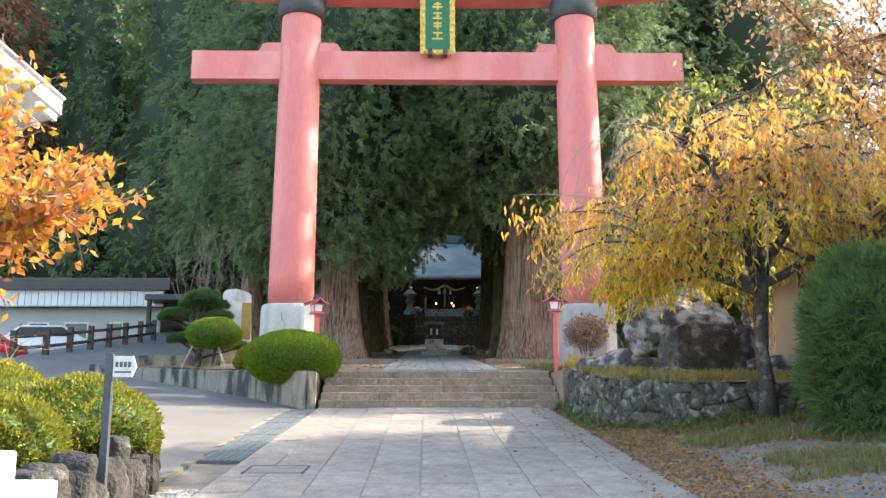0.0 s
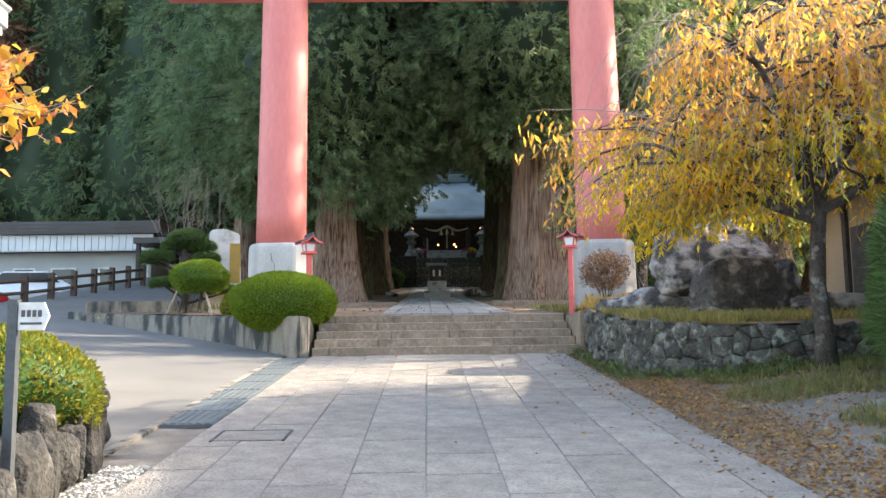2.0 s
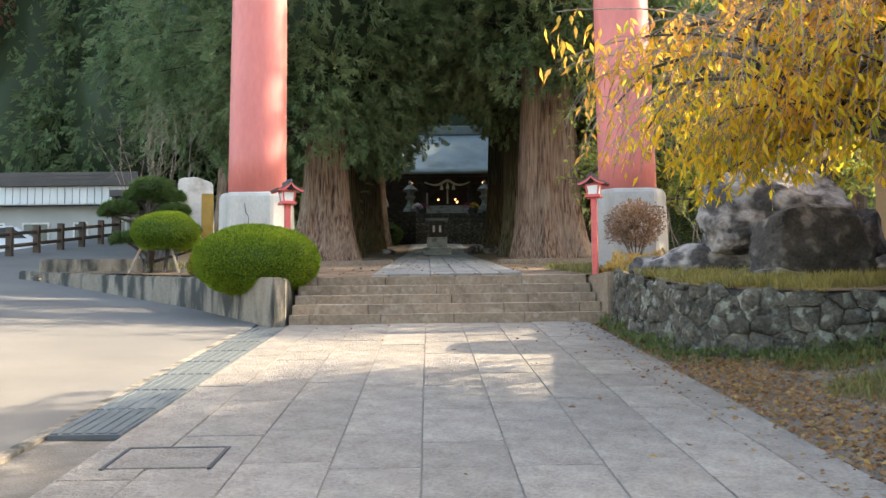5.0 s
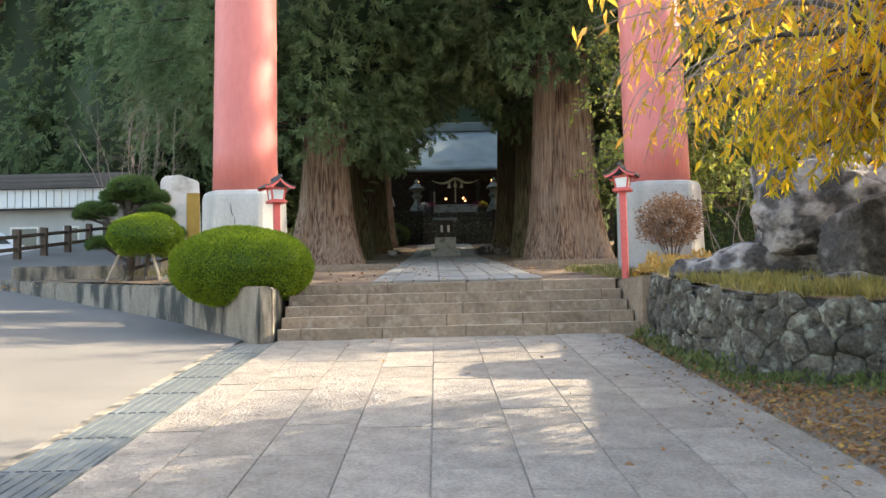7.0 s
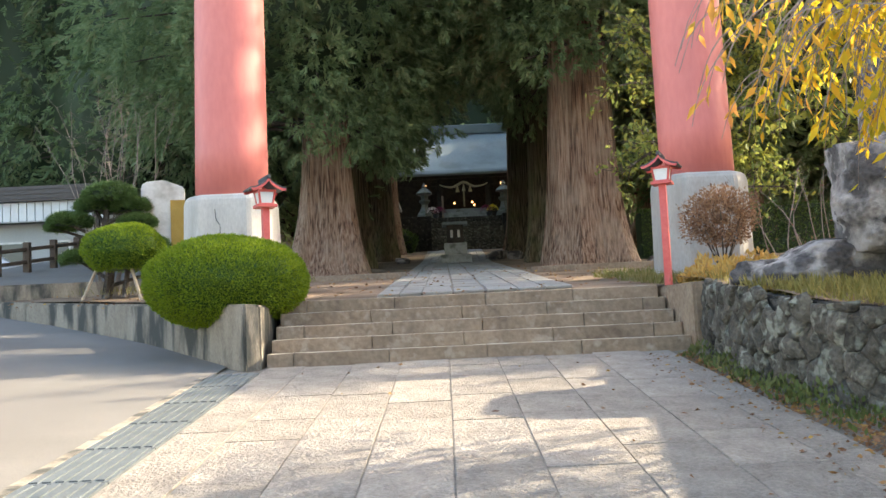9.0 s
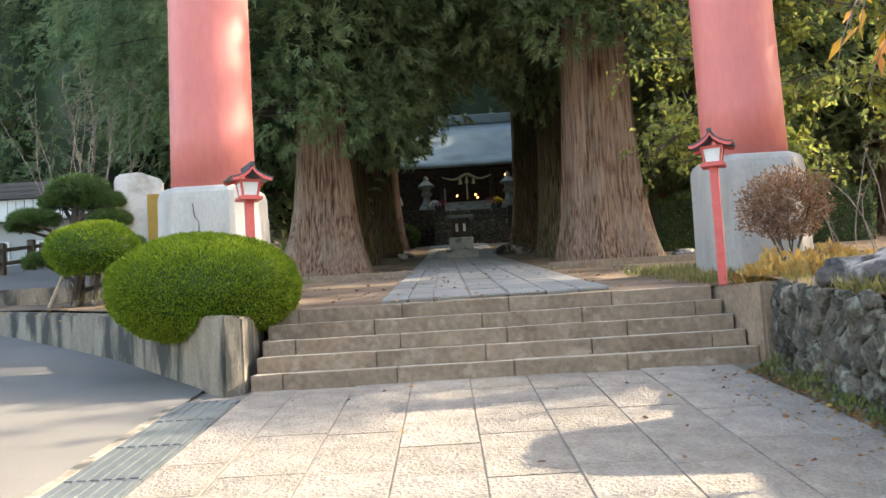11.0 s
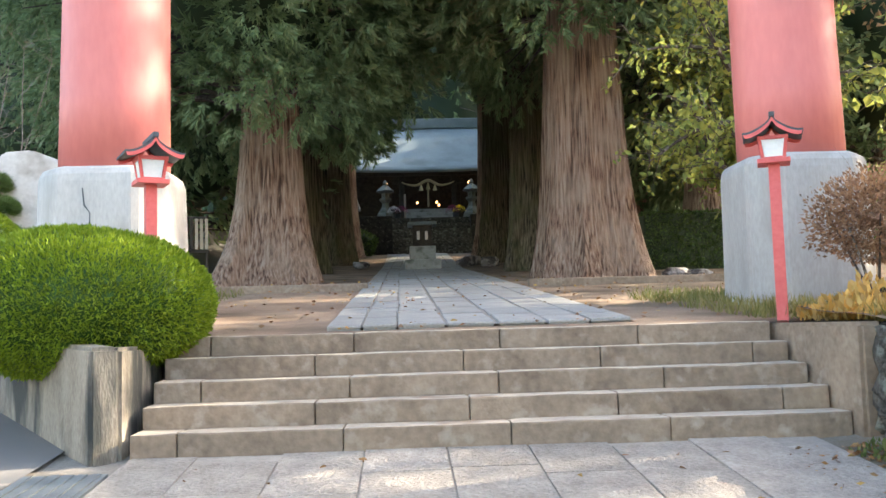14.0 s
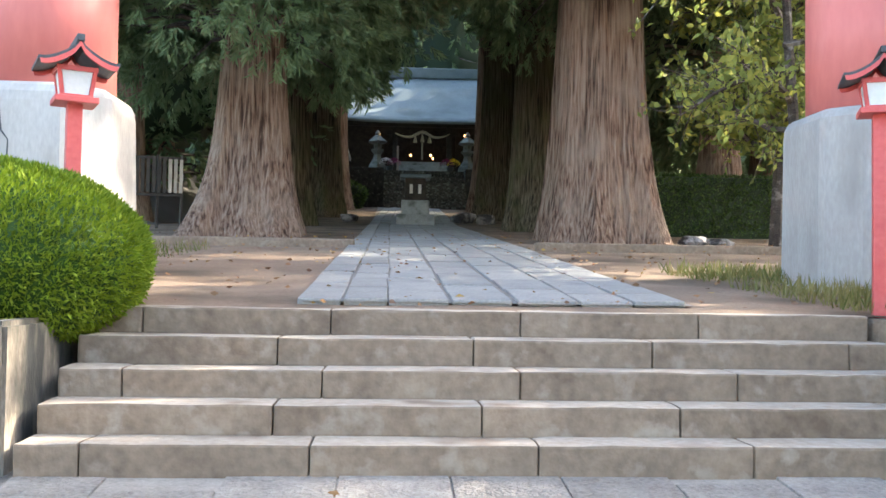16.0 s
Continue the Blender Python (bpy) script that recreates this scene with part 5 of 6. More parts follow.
for k in range(3):
    part("roof_seam", box(bmesh.new(), -14.6, 5.95, -1.03, -0.99, 7.72 - bz + 0.17 * k, 7.75 - bz + 0.17 * k), M_ROOF, annexe)
for k, (x, w, z0, z1) in enumerate(((-0.45, 1.0, 5.3, 6.2), (1.35, 1.15, 5.3, 6.2), (3.25, 0.65, 5.3, 6.2), (-3.5, 1.5, 5.3, 6.2), (4.95, 0.5, 4.6, 6.3))):
    win = part("window", box(bmesh.new(), x - w / 2, x + w / 2, -0.06, 0.02, z0 - bz, z1 - bz), M_WHITE, annexe, "white framed window")
    part("pane", box(bmesh.new(), x - w / 2 + 0.08, x + w / 2 - 0.08, -0.075, -0.055, z0 - bz + 0.08, z1 - bz - 0.08), M_GLASS, win)
porch = thing("entrance_porch", (-12.2, 42.5, lower(-12.2, 42.5)), "small entrance porch with a dark flat roof", "porch")
pz = lower(-12.2, 42.5)
part("roof", box(bmesh.new(), -0.6, 1.7, -0.8, 1.4, 7.0 - pz, 7.25 - pz), M_ROOF, porch)
for x in (-0.45, 1.5):
    part("post", box(bmesh.new(), x - 0.09, x + 0.09, -0.6, -0.42, -0.3, 7.0 - pz), M_DARKWOOD, porch)
fence = thing("timber_fence", (-11.4, 30.5, 0), "dark brown timber rail fence along the drive", "fence")
prev = None
for k in range(8):
    y = 29.0 + k * 1.45
    x = -12.9 + 1.35 * (k / 7) ** 0.6
    z = lower(x, y)
    po = part("post", box(bmesh.new(), -0.09, 0.09, -0.09, 0.09, -0.2, 0.86, 0.015), M_TIMBER, fence)
    po.matrix_basis = pose(x + 11.4, y - 30.5, z)
    if prev:
        for h in (0.3, 0.66):
            rail = bmesh.new()
            tube(rail, [(prev[0] + 11.4, prev[1] - 30.5, prev[2] + h), (x + 11.4, y - 30.5, z + h)], [0.06, 0.06], 6)
            part("rail", rail, M_TIMBER, fence)
    prev = (x, y, z)


def car(place, turn, paint, label):
    th = thing("car", place, label, "car", "parked cars", turn=turn)
    body = bmesh.new()
    prism(body, [(-2.0, 0.25), (-2.05, 0.75), (-1.85, 0.9), (-1.35, 0.95), (-0.8, 1.42), (0.9, 1.45), (1.55, 0.98), (2.0, 0.85), (2.05, 0.3)], -0.82, 0.82)
    bmesh.ops.bevel(body, geom=body.edges[:], offset=0.07, segments=2, affect="EDGES")
    part("body", body, paint, th, "", True)
    for s in (-1, 1):
        part("side_window", prism(bmesh.new(), [(-1.2, 0.98), (-0.75, 1.36), (0.85, 1.38), (1.35, 1.0)], 0.8 * s, 0.83 * s), M_GLASS, th)
        for x in (-1.25, 1.25):
            wh = lathe(bmesh.new(), [(0.3, -0.1), (0.32, -0.06), (0.32, 0.06), (0.3, 0.1)], 20)
            p = part("wheel", wh, M_POST, th, "", True)
            p.matrix_basis = pose(x, 0.78 * s, 0.31, 90)
    return th


car((-15.9, 38.5, lower(-15.9, 38.5) - 0.1), 12, M_CARW, "white car parked below the annexe")
car((-16.6, 33.6, lower(-16.6, 33.6)), 20, M_CARR, "red car parked below the annexe")

# ---- hall to the east ----
hall = thing("shrine_hall", (10.5, 17, lower(8, 17)), "ochre-walled hall with a low tiled roof in shade", "building")
hz = lower(8, 17)
part("wall", box(bmesh.new(), -2.2, 4.5, -9.0, 4.6, -0.6, 5.0 - hz), M_OCHRE, hall)
roof = bmesh.new()
prism(roof, [(-3.3, 4.85 - hz), (-3.35, 5.0 - hz), (0.6, 6.6 - hz), (4.6, 5.0 - hz), (4.6, 4.85 - hz), (0.6, 6.4 - hz)], -9.6, 5.2)
part("roof", roof, M_ROOF, hall)
part("eave_board", box(bmesh.new(), -3.32, -3.2, -9.6, 5.2, 4.72 - hz, 4.88 - hz), M_OCHRE, hall)
for y in (-7.5, -5.0, -2.4, 0.2, 2.8):
    part("pillar", box(bmesh.new(), -2.28, -2.16, y - 0.08, y + 0.08, -0.5, 4.9 - hz), M_DARKWOOD, hall)
for y in (-6.3, -1.1, 1.5):
    part("sliding_door", box(bmesh.new(), -2.24, -2.19, y - 1.1, y + 1.1, 0.2, 2.3), M_DARKWOOD, hall)
# Unseen plain block, added only to keep the sun off the near paving.
shade_block = thing("hall_wing", (18.5, 3.0, low(3.0)), "unseen plain block added to shade the forecourt", "building")
part("wall", box(bmesh.new(), -3.2, 3.2, -14, 14.2, -1.5, 10.2), M_OCHRE, shade_block)
part("roof", prism(bmesh.new(), [(-4.2, 10.0), (-4.2, 10.2), (0, 13.6), (4.2, 10.2), (4.2, 10.0)], -14.8, 14.8), M_ROOF, shade_block)

# ---- roof corner of the west hall ----
gate_hall = thing("tiled_roof_hall", (-9.6, 14.0, lower(-9.6, 14)), "white-plastered hall with a curved grey tiled eave", "building")
gz0 = lower(-9.6, 14)
part("wall", box(bmesh.new(), -6, 1.5, -3.5, 2.0, -0.3, 5.2), M_WHITE, gate_hall)
eave = bmesh.new()
rings = []
for k in range(13):
    u = k / 12
    x = 3.0 - 9 * (1 - u)
    z = 5.9 - gz0 + 0.05 + 1.05 * u ** 4
    rings.append([eave.verts.new(c) for c in ((x, 2.0, z), (x, 2.0, z + 0.28), (x - 1.8, -0.6, z + 1.8), (x - 1.8, -0.6, z + 1.5))])
for a, b in zip(rings, rings[1:]):
    for k in range(4):
        eave.faces.new((a[k], b[k], b[(k + 1) % 4], a[(k + 1) % 4]))
eave.faces.new(rings[0]), eave.faces.new(rings[-1][::-1])
bmesh.ops.recalc_face_normals(eave, faces=eave.faces[:])
part("roof", eave, M_TILE, gate_hall, "grey curved tiled roof")
for k in range(26):
    u = 1 - k / 30
    x, z = 3.0 - 9 * (1 - u), 5.95 - gz0 + 1.05 * u ** 4
    part("rafter_end", box(bmesh.new(), x - 0.14, x - 0.06, 1.2, 1.95, z - 0.13, z - 0.02), M_WHITE, gate_hall)
    part("tile_rib", tube(bmesh.new(), [(x, 2.04, z + 0.3), (x - 1.8, -0.6, z + 1.85)], [0.055, 0.055], 6), M_TILE, gate_hall)

# ---- main shrine at the end of the path ----
SX, SY, SZ = 1.45, 66.0, 8.95
terr = setting("shrine_terrace", box(bmesh.new(), -40, 40, SY, SY + 40, 4, SZ), M_BOULDER, "stone faced terrace of the shrine", "terrace")
flight = thing("shrine_steps", (SX, SY, upper(63)), "steep dark stone steps to the shrine", "stairs", "", "structure")
n = 12
for k in range(n):
    h = (SZ - upper(63)) / n
    part("step", box(bmesh.new(), -2.2, 2.2, -3.2 + k * 0.27, 0.05, -0.3 + (k - 0.0) * h * 0, (k + 1) * h - 0.004, 0.015), M_ROCK2, flight)
for s in (-1, 1):
    part("side_wall", box(bmesh.new(), 2.2 * s if s > 0 else -4.6, 4.6 if s > 0 else -2.2, -1.2, 0.02, -0.3, SZ - upper(63) + 0.02, 0.04), M_BOULDER, flight)
shrine = thing("main_shrine", (SX, SY + 7, SZ), "dark timber shrine with a sweeping blue-grey copper roof", "building")
roofm = bmesh.new()
prof = [(-4.2, 3.35), (-3.0, 3.75), (-1.6, 4.6), (0.0, 6.1), (1.0, 7.1)]
ringsA = []
for k in range(13):
    u = -1 + k / 6
    ringsA.append([roofm.verts.new((u * 7.2 * (1 - 0.05 * j), y, z + 0.4 * abs(u) ** 3 * (1 - j / 5))) for j, (y, z) in enumerate(prof)] +
                  [roofm.verts.new((u * 7.2 * (1 - 0.05 * j), y, z - 0.22 + 0.4 * abs(u) ** 3 * (1 - j / 5))) for j, (y, z) in reversed(list(enumerate(prof)))])
for a, b in zip(ringsA, ringsA[1:]):
    for k in range(10):
        roofm.faces.new((a[k], b[k], b[(k + 1) % 10], a[(k + 1) % 10]))
roofm.faces.new(ringsA[0]), roofm.faces.new(ringsA[-1][::-1])
bmesh.ops.recalc_face_normals(roofm, faces=roofm.faces[:])
part("roof", roofm, M_COPPER, shrine, "blue-grey copper roof", True)
part("ridge", box(bmesh.new(), -6.6, 6.6, 0.7, 1.5, 6.9, 7.6, 0.08), M_COPPER, shrine)
part("eave_beam", box(bmesh.new(), -6.6, 6.6, -3.9, -3.6, 3.0, 3.25), M_DARKWOOD, shrine)
part("back_wall", box(bmesh.new(), -6.2, 6.2, 1.5, 1.8, 0, 6.5), M_DARKWOOD, shrine)
for s in (-1, 1):
    part("side_wall", box(bmesh.new(), 6.0 * s - 0.1, 6.0 * s + 0.1, -2.2, 1.8, 0, 3.6), M_DARKWOOD, shrine)
    part("front_wall", box(bmesh.new(), 2.1 if s > 0 else -6.0, 6.0 if s > 0 else -2.1, -1.9, -1.7, 0, 3.4), M_DARKWOOD, shrine)
    part("porch_pillar", box(bmesh.new(), 1.6 * s - 0.16, 1.6 * s + 0.16, -3.7, -3.38, 0, 3.1, 0.03), M_DARKWOOD, shrine)
    part("beam_end", box(bmesh.new(), 1.6 * s + (0.1 if s > 0 else -0.6), 1.6 * s + (0.6 if s > 0 else -0.1), -3.65, -3.43, 2.55, 2.8, 0.04), M_DARKWOOD, shrine)
part("porch_floor", box(bmesh.new(), -2.4, 2.4, -3.9, 1.4, 0.0, 0.55), M_DARKWOOD, shrine)
for k in range(4):
    part("porch_step", box(bmesh.new(), -1.5, 1.5, -4.5 + k * 0.28, -3.3, 0.0, 0.24 + 0.24 * k), M_STONE, shrine)
ropeb = bmesh.new()
tube(ropeb, [(-1.6 + 3.2 * k / 20, -3.75, 2.62 - 0.32 * math.sin(math.pi * k / 20) ** 0.7 + 0.42 * math.exp(-((k - 10) / 3.2) ** 2)) for k in range(21)], [0.03 + 0.06 * math.sin(math.pi * k / 20) for k in range(21)], 8)
rope = part("sacred_rope", ropeb, M_ROPE, None, "", True)
rope.matrix_basis = pose(SX, SY + 7, SZ)
tagged(rope, "thick twisted straw rope hung across the shrine porch", "rope")
for k in (-1, 0, 1):
    t = part("tassel", lathe(bmesh.new(), [(0.03, 0.12), (0.07, 0.0), (0.13, -0.28)][::-1], 8), M_ROPE, rope)
    t.matrix_basis = pose(0.42 * k, -3.75, 2.42 - 0.06 * abs(k))
part("bell_cord", tube(bmesh.new(), [(0, -3.6, 2.6), (0, -3.6, 1.1)], [0.05, 0.06], 6), M_ROPE, rope)
for x, y, z in ((-2.55, -3.3, 2.62), (2.55, -3.3, 2.62), (-0.62, -1.0, 1.7), (0.62, -1.0, 1.72), (0.9, 0.6, 1.35), (0.75, -1.2, 1.5)):
    lm = thing("hanging_lamp", (SX + x, SY + 7 + y, SZ + z), "small glowing lamp under the shrine eaves", "lamp", "shrine lamps")
    part("bulb", lumpy(bmesh.new(), (0, 0, 0), (0.075, 0.075, 0.085), 2, 0, 1), M_BULB, lm, "", True)
    part("wire", tube(bmesh.new(), [(0, 0, 0.05), (0, 0, max(0.15, 2.95 - z))], [0.01, 0.01], 4), M_POST, lm)


def stone_lantern(place, scale, label):
    th = thing("stone_lantern", place, label, "stone lantern", "stone lanterns")
    for nm, rings, sd in (("base", [(0.75, 0), (0.75, 0.2), (0.62, 0.3)], 6), ("pedestal", [(0.62, 0.3), (0.58, 0.5), (0.30, 0.9), (0.22, 1.2), (0.3, 1.3)], 6), ("platform", [(0.25, 1.28), (0.42, 1.42), (0.42, 1.5)], 6),
                          ("fire_box", [(0.26, 1.5), (0.28, 1.85)], 6), ("roof", [(0.3, 1.84), (0.62, 1.95), (0.55, 2.02), (0.2, 2.3), (0.12, 2.35)], 6), ("finial", [(0.1, 2.33), (0.16, 2.45), (0.1, 2.58), (0.02, 2.68)], 12)):
        part(nm, lathe(bmesh.new(), [(r * scale, z * scale) for r, z in rings], sd, 0.5), M_OLDSTONE, th)
    return th


sl1 = stone_lantern((-1.15, SY + 1.2, SZ - 0.1), 0.95, "grey carved stone lantern before the shrine")
copy_thing(sl1, pose(3.95, SY + 1.2, SZ - 0.1))
offer = thing("offering_box_pedestal", (0.42, 45.2, upper(45.2)), "small dark offering box on a stone pedestal", "offering box")
part("plinth", box(bmesh.new(), -0.62, 0.62, -0.55, 0.55, -0.1, 0.32, 0.04), M_STONE, offer)
part("block", box(bmesh.new(), -0.45, 0.45, -0.4, 0.4, 0.32, 0.78, 0.03), M_STONE, offer)
bx = part("box", box(bmesh.new(), -0.33, 0.33, -0.28, 0.28, 0.78, 1.5), M_DARKWOOD, offer)
part("roof", box(bmesh.new(), -0.5, 0.5, -0.42, 0.42, 1.5, 1.62, 0.03), M_COPPER, offer)
for s in (-0.14, 0.14):
    part("paper_streamer", box(bmesh.new(), s - 0.05, s + 0.05, -0.3, -0.285, 1.0, 1.3), M_WHITE, bx, "white paper streamer")
side = thing("side_hall", (-5.5, 63, upper(60)), "low side hall with a pale curved eave", "building")
part("wall", box(bmesh.new(), -4, 1.6, -1, 2.5, -0.2, 3.2), M_DARKWOOD, side)
part("roof", prism(bmesh.new(), [(-5, 5.6), (1.0, 3.75), (2.9, 3.15), (2.9, 3.35), (1.0, 4.0), (-5, 5.9)], -2, 3.5), M_STONE, side)
part("notice", box(bmesh.new(), 1.62, 1.66, -0.9, 0.6, 0.9, 2.4), M_WHITE, side, "white paper notices")

# ---- sign post and stone pedestal near the start ----
sgn = thing("sign_post", (-2.72, 8.0, lower(-2.72, 8.0)), "dark metal sign post with a white pointed name board", "sign")
part("post", box(bmesh.new(), -0.032, 0.032, -0.032, 0.032, -0.2, 1.46, 0.004), M_POST, sgn)
arrow = prism(bmesh.new(), [(0.035, 1.26), (0.20, 1.26), (0.235, 1.35), (0.20, 1.44), (0.035, 1.44)], -0.02, 0.0)
brd = part("name_board", arrow, M_WHITE, sgn, "white arrow-shaped board")
for k in range(4):
    part("lettering", box(bmesh.new(), 0.055 + k * 0.036, 0.08 + k * 0.036, -0.023, -0.019, 1.345, 1.39), M_POST, brd, "dark unreadable characters")
part("lettering", box(bmesh.new(), 0.05, 0.19, -0.023, -0.019, 1.295, 1.31), M_POST, brd, "dark unreadable characters")
ped = thing("stone_pedestal", (-2.4, 2.95, low(2.95)), "pale stepped stone pedestal", "pedestal")
part("base", box(bmesh.new(), -0.7, 1.13, -0.4, 0.35, -0.2, 1.16, 0.015), M_WHITE, ped)
part("block", box(bmesh.new(), -0.6, 1.0, -0.36, 0.3, 1.16, 1.26, 0.01), M_WHITE, ped)
part("shaft", box(bmesh.new(), -0.5, 0.9, -0.32, 0.26, 1.26, 1.43, 0.01), M_WHITE, ped)

# ---- rockery edge ----
bed = setting("wall_rockery", grid(bmesh.new(), steps_of(-8.5, -2.95, 0.25), steps_of(5.0, 10.5, 0.25), lambda x, y: (lower(x, y) + 0.42 + 0.05 * noise.noise((x * 2, y * 2, 0))) if (-8.4 < x < -3.0 and 5.1 < y < 10.4) else lower(x, y) - 0.1),
              M_SOIL, "earth bank of the rockery edged with dark stones", "rockery", True)
rng = random.Random(21)
edge = along([(-2.72, 5.0), (-2.72, 8.2), (-2.88, 9.9), (-3.1, 10.6), (-4.5, 10.85), (-7.5, 10.9)])
i = 0
while i < len(edge):
    x, y, a = edge[i]
    w = rng.uniform(0.14, 0.27)
    boulder((x - 0.1, y, lower(x, y) + 0.2), (w, rng.uniform(0.14, 0.22), rng.uniform(0.2, 0.34)), 60 + i, math.degrees(a) + rng.uniform(-25, 25), "dark jagged rockery stone edging the azalea bed", (rng.uniform(-12, 12), rng.uniform(-12, 12)), 0.35, M_BOULDER, 9)
    i += int(w * 1.55 / 0.02)
    if rng.random() < 0.6:
        boulder((x - 0.16, y + 0.1, lower(x, y) + 0.52), (w * 0.8, 0.2, 0.15), 160 + i, rng.uniform(0, 90), "dark jagged rockery stone edging the azalea bed", (0, 0), 0.4, M_BOULDER, 9)

# ---- grass, leaves and litter ----
def scatter(name, shape, count, area, height, size, material, label, category, seed, lying=False, dense=None):
    r = np.random.default_rng(seed)
    x, y = r.uniform(area[0], area[1], count), r.uniform(area[2], area[3], count)
    if dense:
        keep = np.array([dense(a, b, r.random()) for a, b in zip(x, y)])
        x, y = x[keep], y[keep]
    z = np.array([height(a, b) for a, b in zip(x, y)])
    n = len(x)
    if lying:
        a = r.uniform(0, 2 * math.pi, n)
        d = np.stack((np.cos(a), np.sin(a), r.normal(0, 0.12, n)), 1)
    else:
        d = np.stack((r.normal(0, 0.35, n), r.normal(0, 0.35, n), np.ones(n)), 1)
    ob = cloud(name, shape, np.stack((x, y, z), 1), d, size * r.uniform(0.5, 1.4, n), material, None, seed)
    return tagged(ob, label, category, "", "stuff")


def bed_edge(y):
    """The front of the raised bed to the east."""
    for (ya, xa), (yb, xb) in zip(BED, BED[1:]):
        if y <= yb:
            return xa + (xb - xa) * (y - ya) / (yb - ya)
    return BED[-1][1]


def patchy(a, b, lo=0.0, f=0.9):
    return noise.noise((a * f, b * f, 5.0)) > lo


scatter("fallen_leaves", LEAF, 52000, (2.2, 5.6, 7.0, 20.0), lambda x, y: lower(x, y) + 0.012 if x > 2.7 else low(y) + 0.022, 0.047, L_LITTER, "brown and orange fallen leaves along the paving edge", "fallen leaves", 91, True,
        lambda a, b, q: not (b > 14.4 and a > bed_edge(b) - 0.05) and q < (0.95 * math.exp(-((a - 3.0) / 0.6) ** 2) if a > 2.7 else 0.05) + (0.16 if a > 3.2 else 0))
scatter("fallen_leaves", LEAF, 420, (-2.3, 2.7, 10.0, 20.05), lambda x, y: low(y) + 0.02, 0.06, L_LITTER, "scattered dry leaves on the paving", "fallen leaves", 92, True, lambda a, b, q: q < 0.04 + 0.45 * max(0, (a - 0.6) / 2) or (b > 19.8 and q < 0.5))
scatter("fallen_leaves", LEAF, 1400, (-8, 9, 21.6, 36), lambda x, y: upper(y) + 0.03, 0.06, L_LITTER, "scattered dry leaves on the earth", "fallen leaves", 97, True)
scatter("grass_bank", BLADE, 26000, (2.95, 7.6, 9.5, 14.6), lambda x, y: lower(x, y) - 0.03, 0.12, L_GRASS, "rough green and dry grass below the wall", "grass", 93, False,
        lambda a, b, q: patchy(a, b, -0.05) and a > 3.75 + 0.5 * noise.noise((a, b, 3)) and q < 0.9)
scatter("wall_foot_weeds", LEAF, 26000, (2.7, 8.0, 13.2, 19.8), lambda x, y: lower(x, y) + 0.16 * random.random() * max(0.15, noise.noise((x * 2.2, y * 2.2, 8)) + 0.45), 0.06, L_WEED, "low green weeds along the foot of the wall", "weeds", 101, False,
        lambda a, b, q: (a < bed_edge(b) + 0.08 if b > 14.45 else True) and q < math.exp(-((max(0.0, bed_edge(max(b, 14.8)) - a) + max(0.0, 14.5 - b)) / 0.42) ** 2))
scatter("grass_bed", BLADE, 26000, (3.0, 8.0, 14.6, 20.6), lambda x, y: bed_top(y) - 0.02, 0.15, L_STRAW, "dry yellow grass on the raised bed", "grass", 94, False,
        lambda a, b, q: a > bed_edge(b) + 0.25 and patchy(a, b, -0.3, 0.7))
scatter("grass_terrace", BLADE, 6000, (2.6, 6.5, 21.7, 25.5), lambda x, y: upper(y), 0.14, L_GRASS, "dry grass at the foot of the gate", "grass", 95, False, lambda a, b, q: patchy(a, b, -0.15) and a > 3.0 - 0.1 * (b - 21))
scatter("grass_terrace", BLADE, 3000, (-7.5, -2.6, 21.6, 27), lambda x, y: upper(y) + 0.1, 0.12, L_GRASS, "dry grass in the planted bed", "grass", 96, False, lambda a, b, q: a > terrace_west(b) + 0.35 and patchy(a, b, -0.1))
scatter("ground_cover", LEAF, 5200, (3.2, 5.0, 20.0, 21.7), lambda x, y: 2.66 + (0.05 + 0.55 * abs(noise.noise((x * 2, y * 2, 0)))) * random.random(), 0.085, L_FALL, "bright orange ground cover at the wall top", "ground cover", 98)
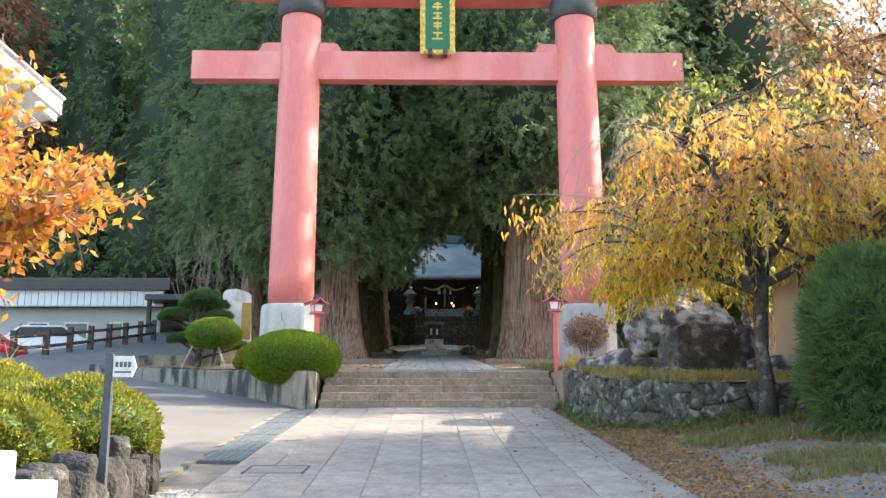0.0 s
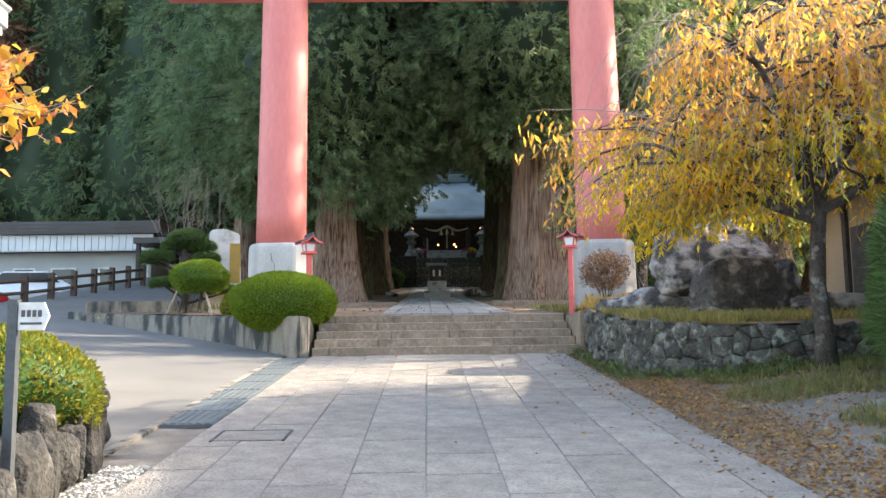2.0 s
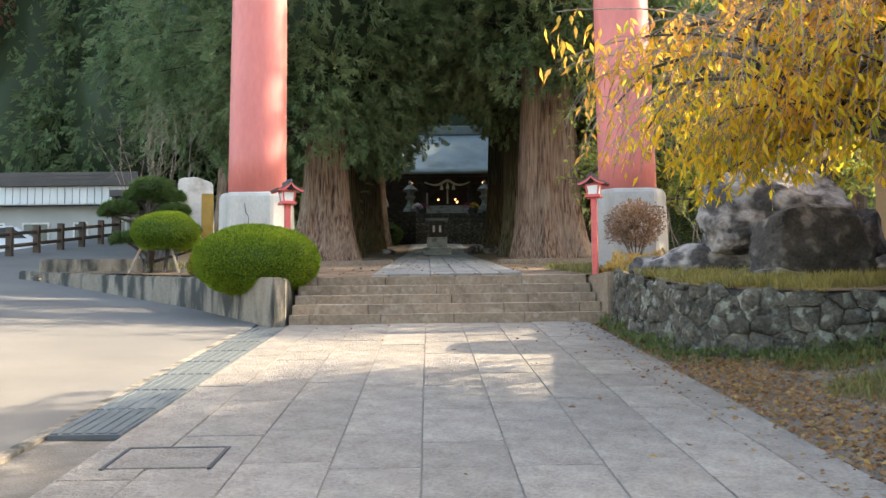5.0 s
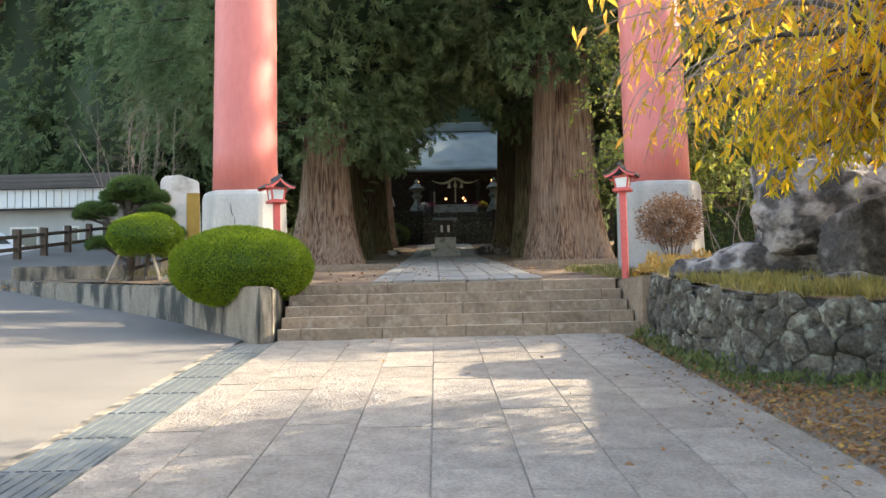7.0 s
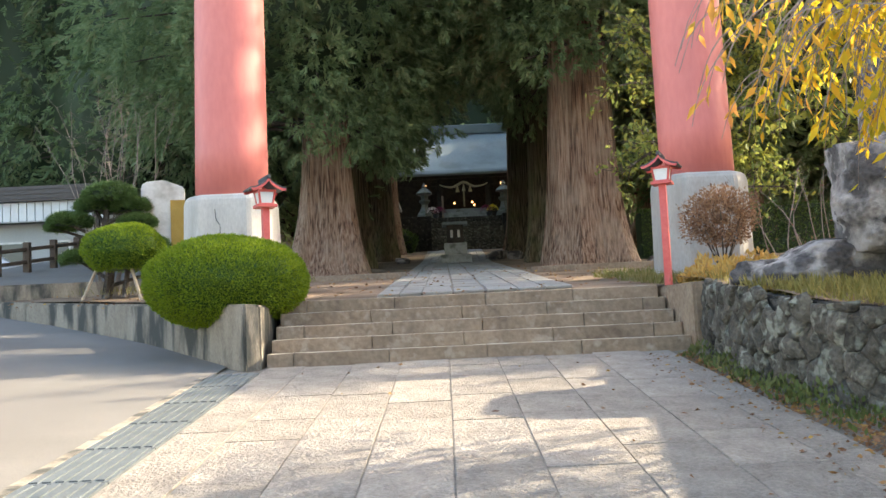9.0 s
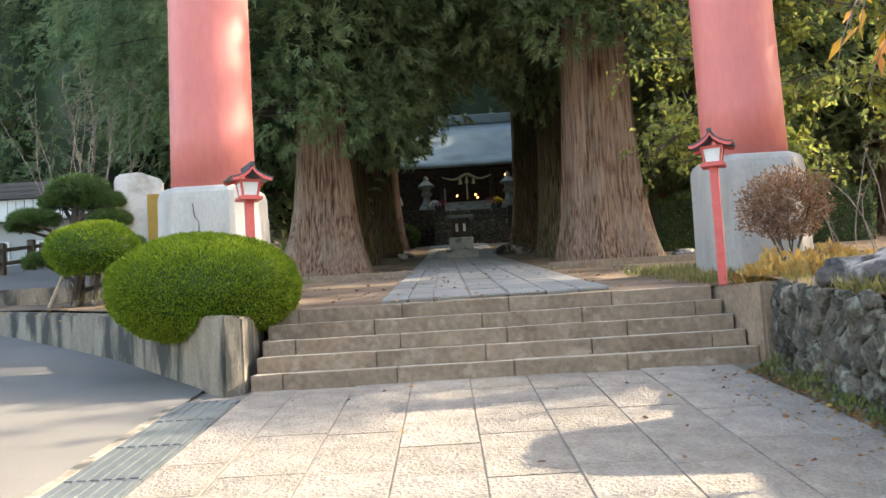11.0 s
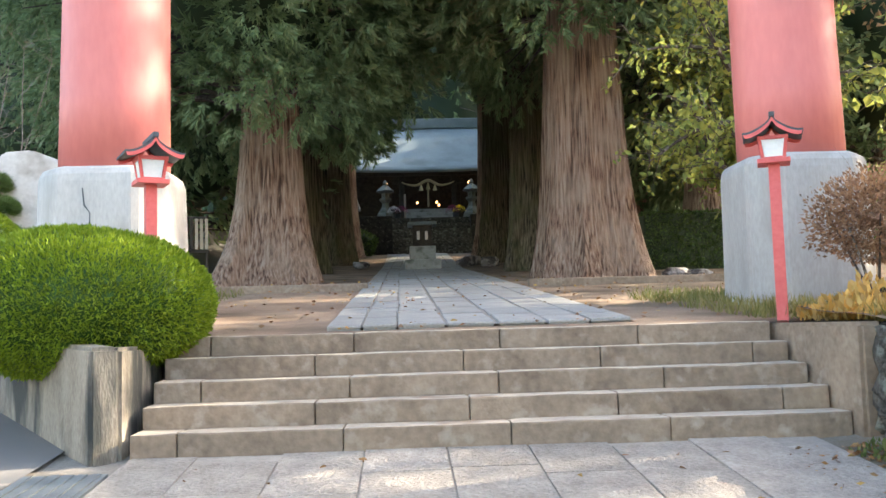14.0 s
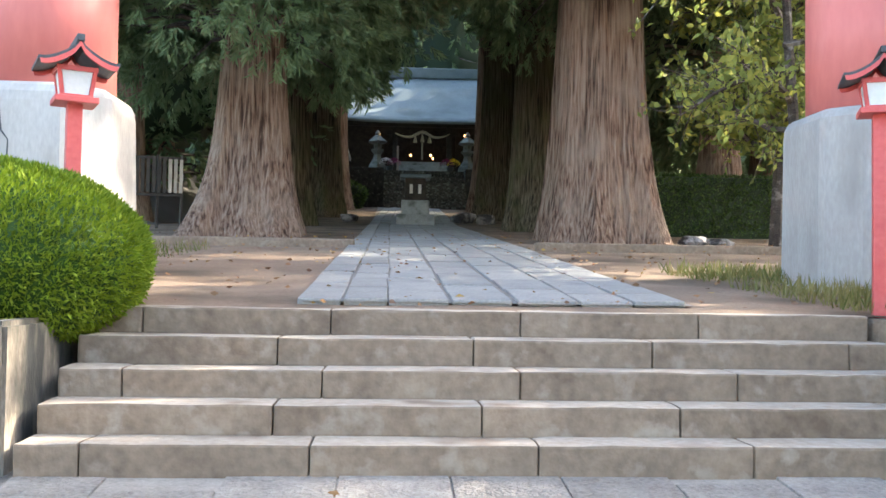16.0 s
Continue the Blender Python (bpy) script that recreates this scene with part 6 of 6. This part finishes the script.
scatter("gravel_chips", LEAF, 5000, (-2.75, -2.36, 5.0, 9.9), lambda x, y: lower(x, y) + 0.004, 0.035, M_CHIP, "white gravel strip beside the rockery", "gravel", 99, True)

# ---- pots of chrysanthemums and a marker before the shrine ----
def flower_pot(place, cols, label):
    th = thing("flower_pot", place, label, "flower pot", "chrysanthemum pots")
    part("pot", lathe(bmesh.new(), [(0.14, 0), (0.2, 0.3), (0.22, 0.32), (0.2, 0.33)], 16), M_POST, th)
    for k, (mat, dx) in enumerate(cols):
        r = np.random.default_rng(300 + k)
        d = r.normal(0, 1, (500, 3))
        d /= np.linalg.norm(d, axis=1, keepdims=True)
        d[:, 2] = np.abs(d[:, 2])
        cloud("blossom", LEAF, d * 0.33 + np.array((dx, 0, 0.42)), d, 0.09, mat, th, 300 + k)


def petal(name, c):
    return leafy(name, [c, tuple(min(1, q * 1.25) for q in c)], glow=0.2)


PINK, YELLOW, WHITEP = petal("dark pink petals", (0.22, 0.04, 0.09)), petal("yellow petals", (0.7, 0.5, 0.04)), petal("white petals", (0.62, 0.58, 0.56))
flower_pot((-0.45, SY + 0.7, SZ), ((PINK, 0.25), (WHITEP, -0.2)), "pot of white and dark pink chrysanthemums")
flower_pot((2.95, SY + 0.7, SZ), ((PINK, -0.2), (YELLOW, 0.2)), "pot of yellow and dark pink chrysanthemums")
marker = thing("marker_post", (0.0, SY + 1.5, SZ), "slim pale wooden marker post", "post")
part("post", box(bmesh.new(), -0.06, 0.06, -0.06, 0.06, 0, 1.6, 0.01), M_PALEWOOD, marker)
# cracks in the plinths
for side, pts in ((-1, [(-0.12, 1.38), (-0.1, 1.2), (-0.04, 1.12), (-0.05, 0.85), (-0.02, 0.7)]), (1, [(0.2, 0.9), (0.23, 0.7), (0.21, 0.5)])):
    cr = bmesh.new()
    tube(cr, [(x, 0, z) for x, z in pts], [0.006 + 0.005 * (k % 2) for k in range(len(pts))], 4)
    c = part("crack", cr, M_POST, torii, "thin dark crack")
    c.matrix_basis = pose(3.87 * side, -0.712, 0)
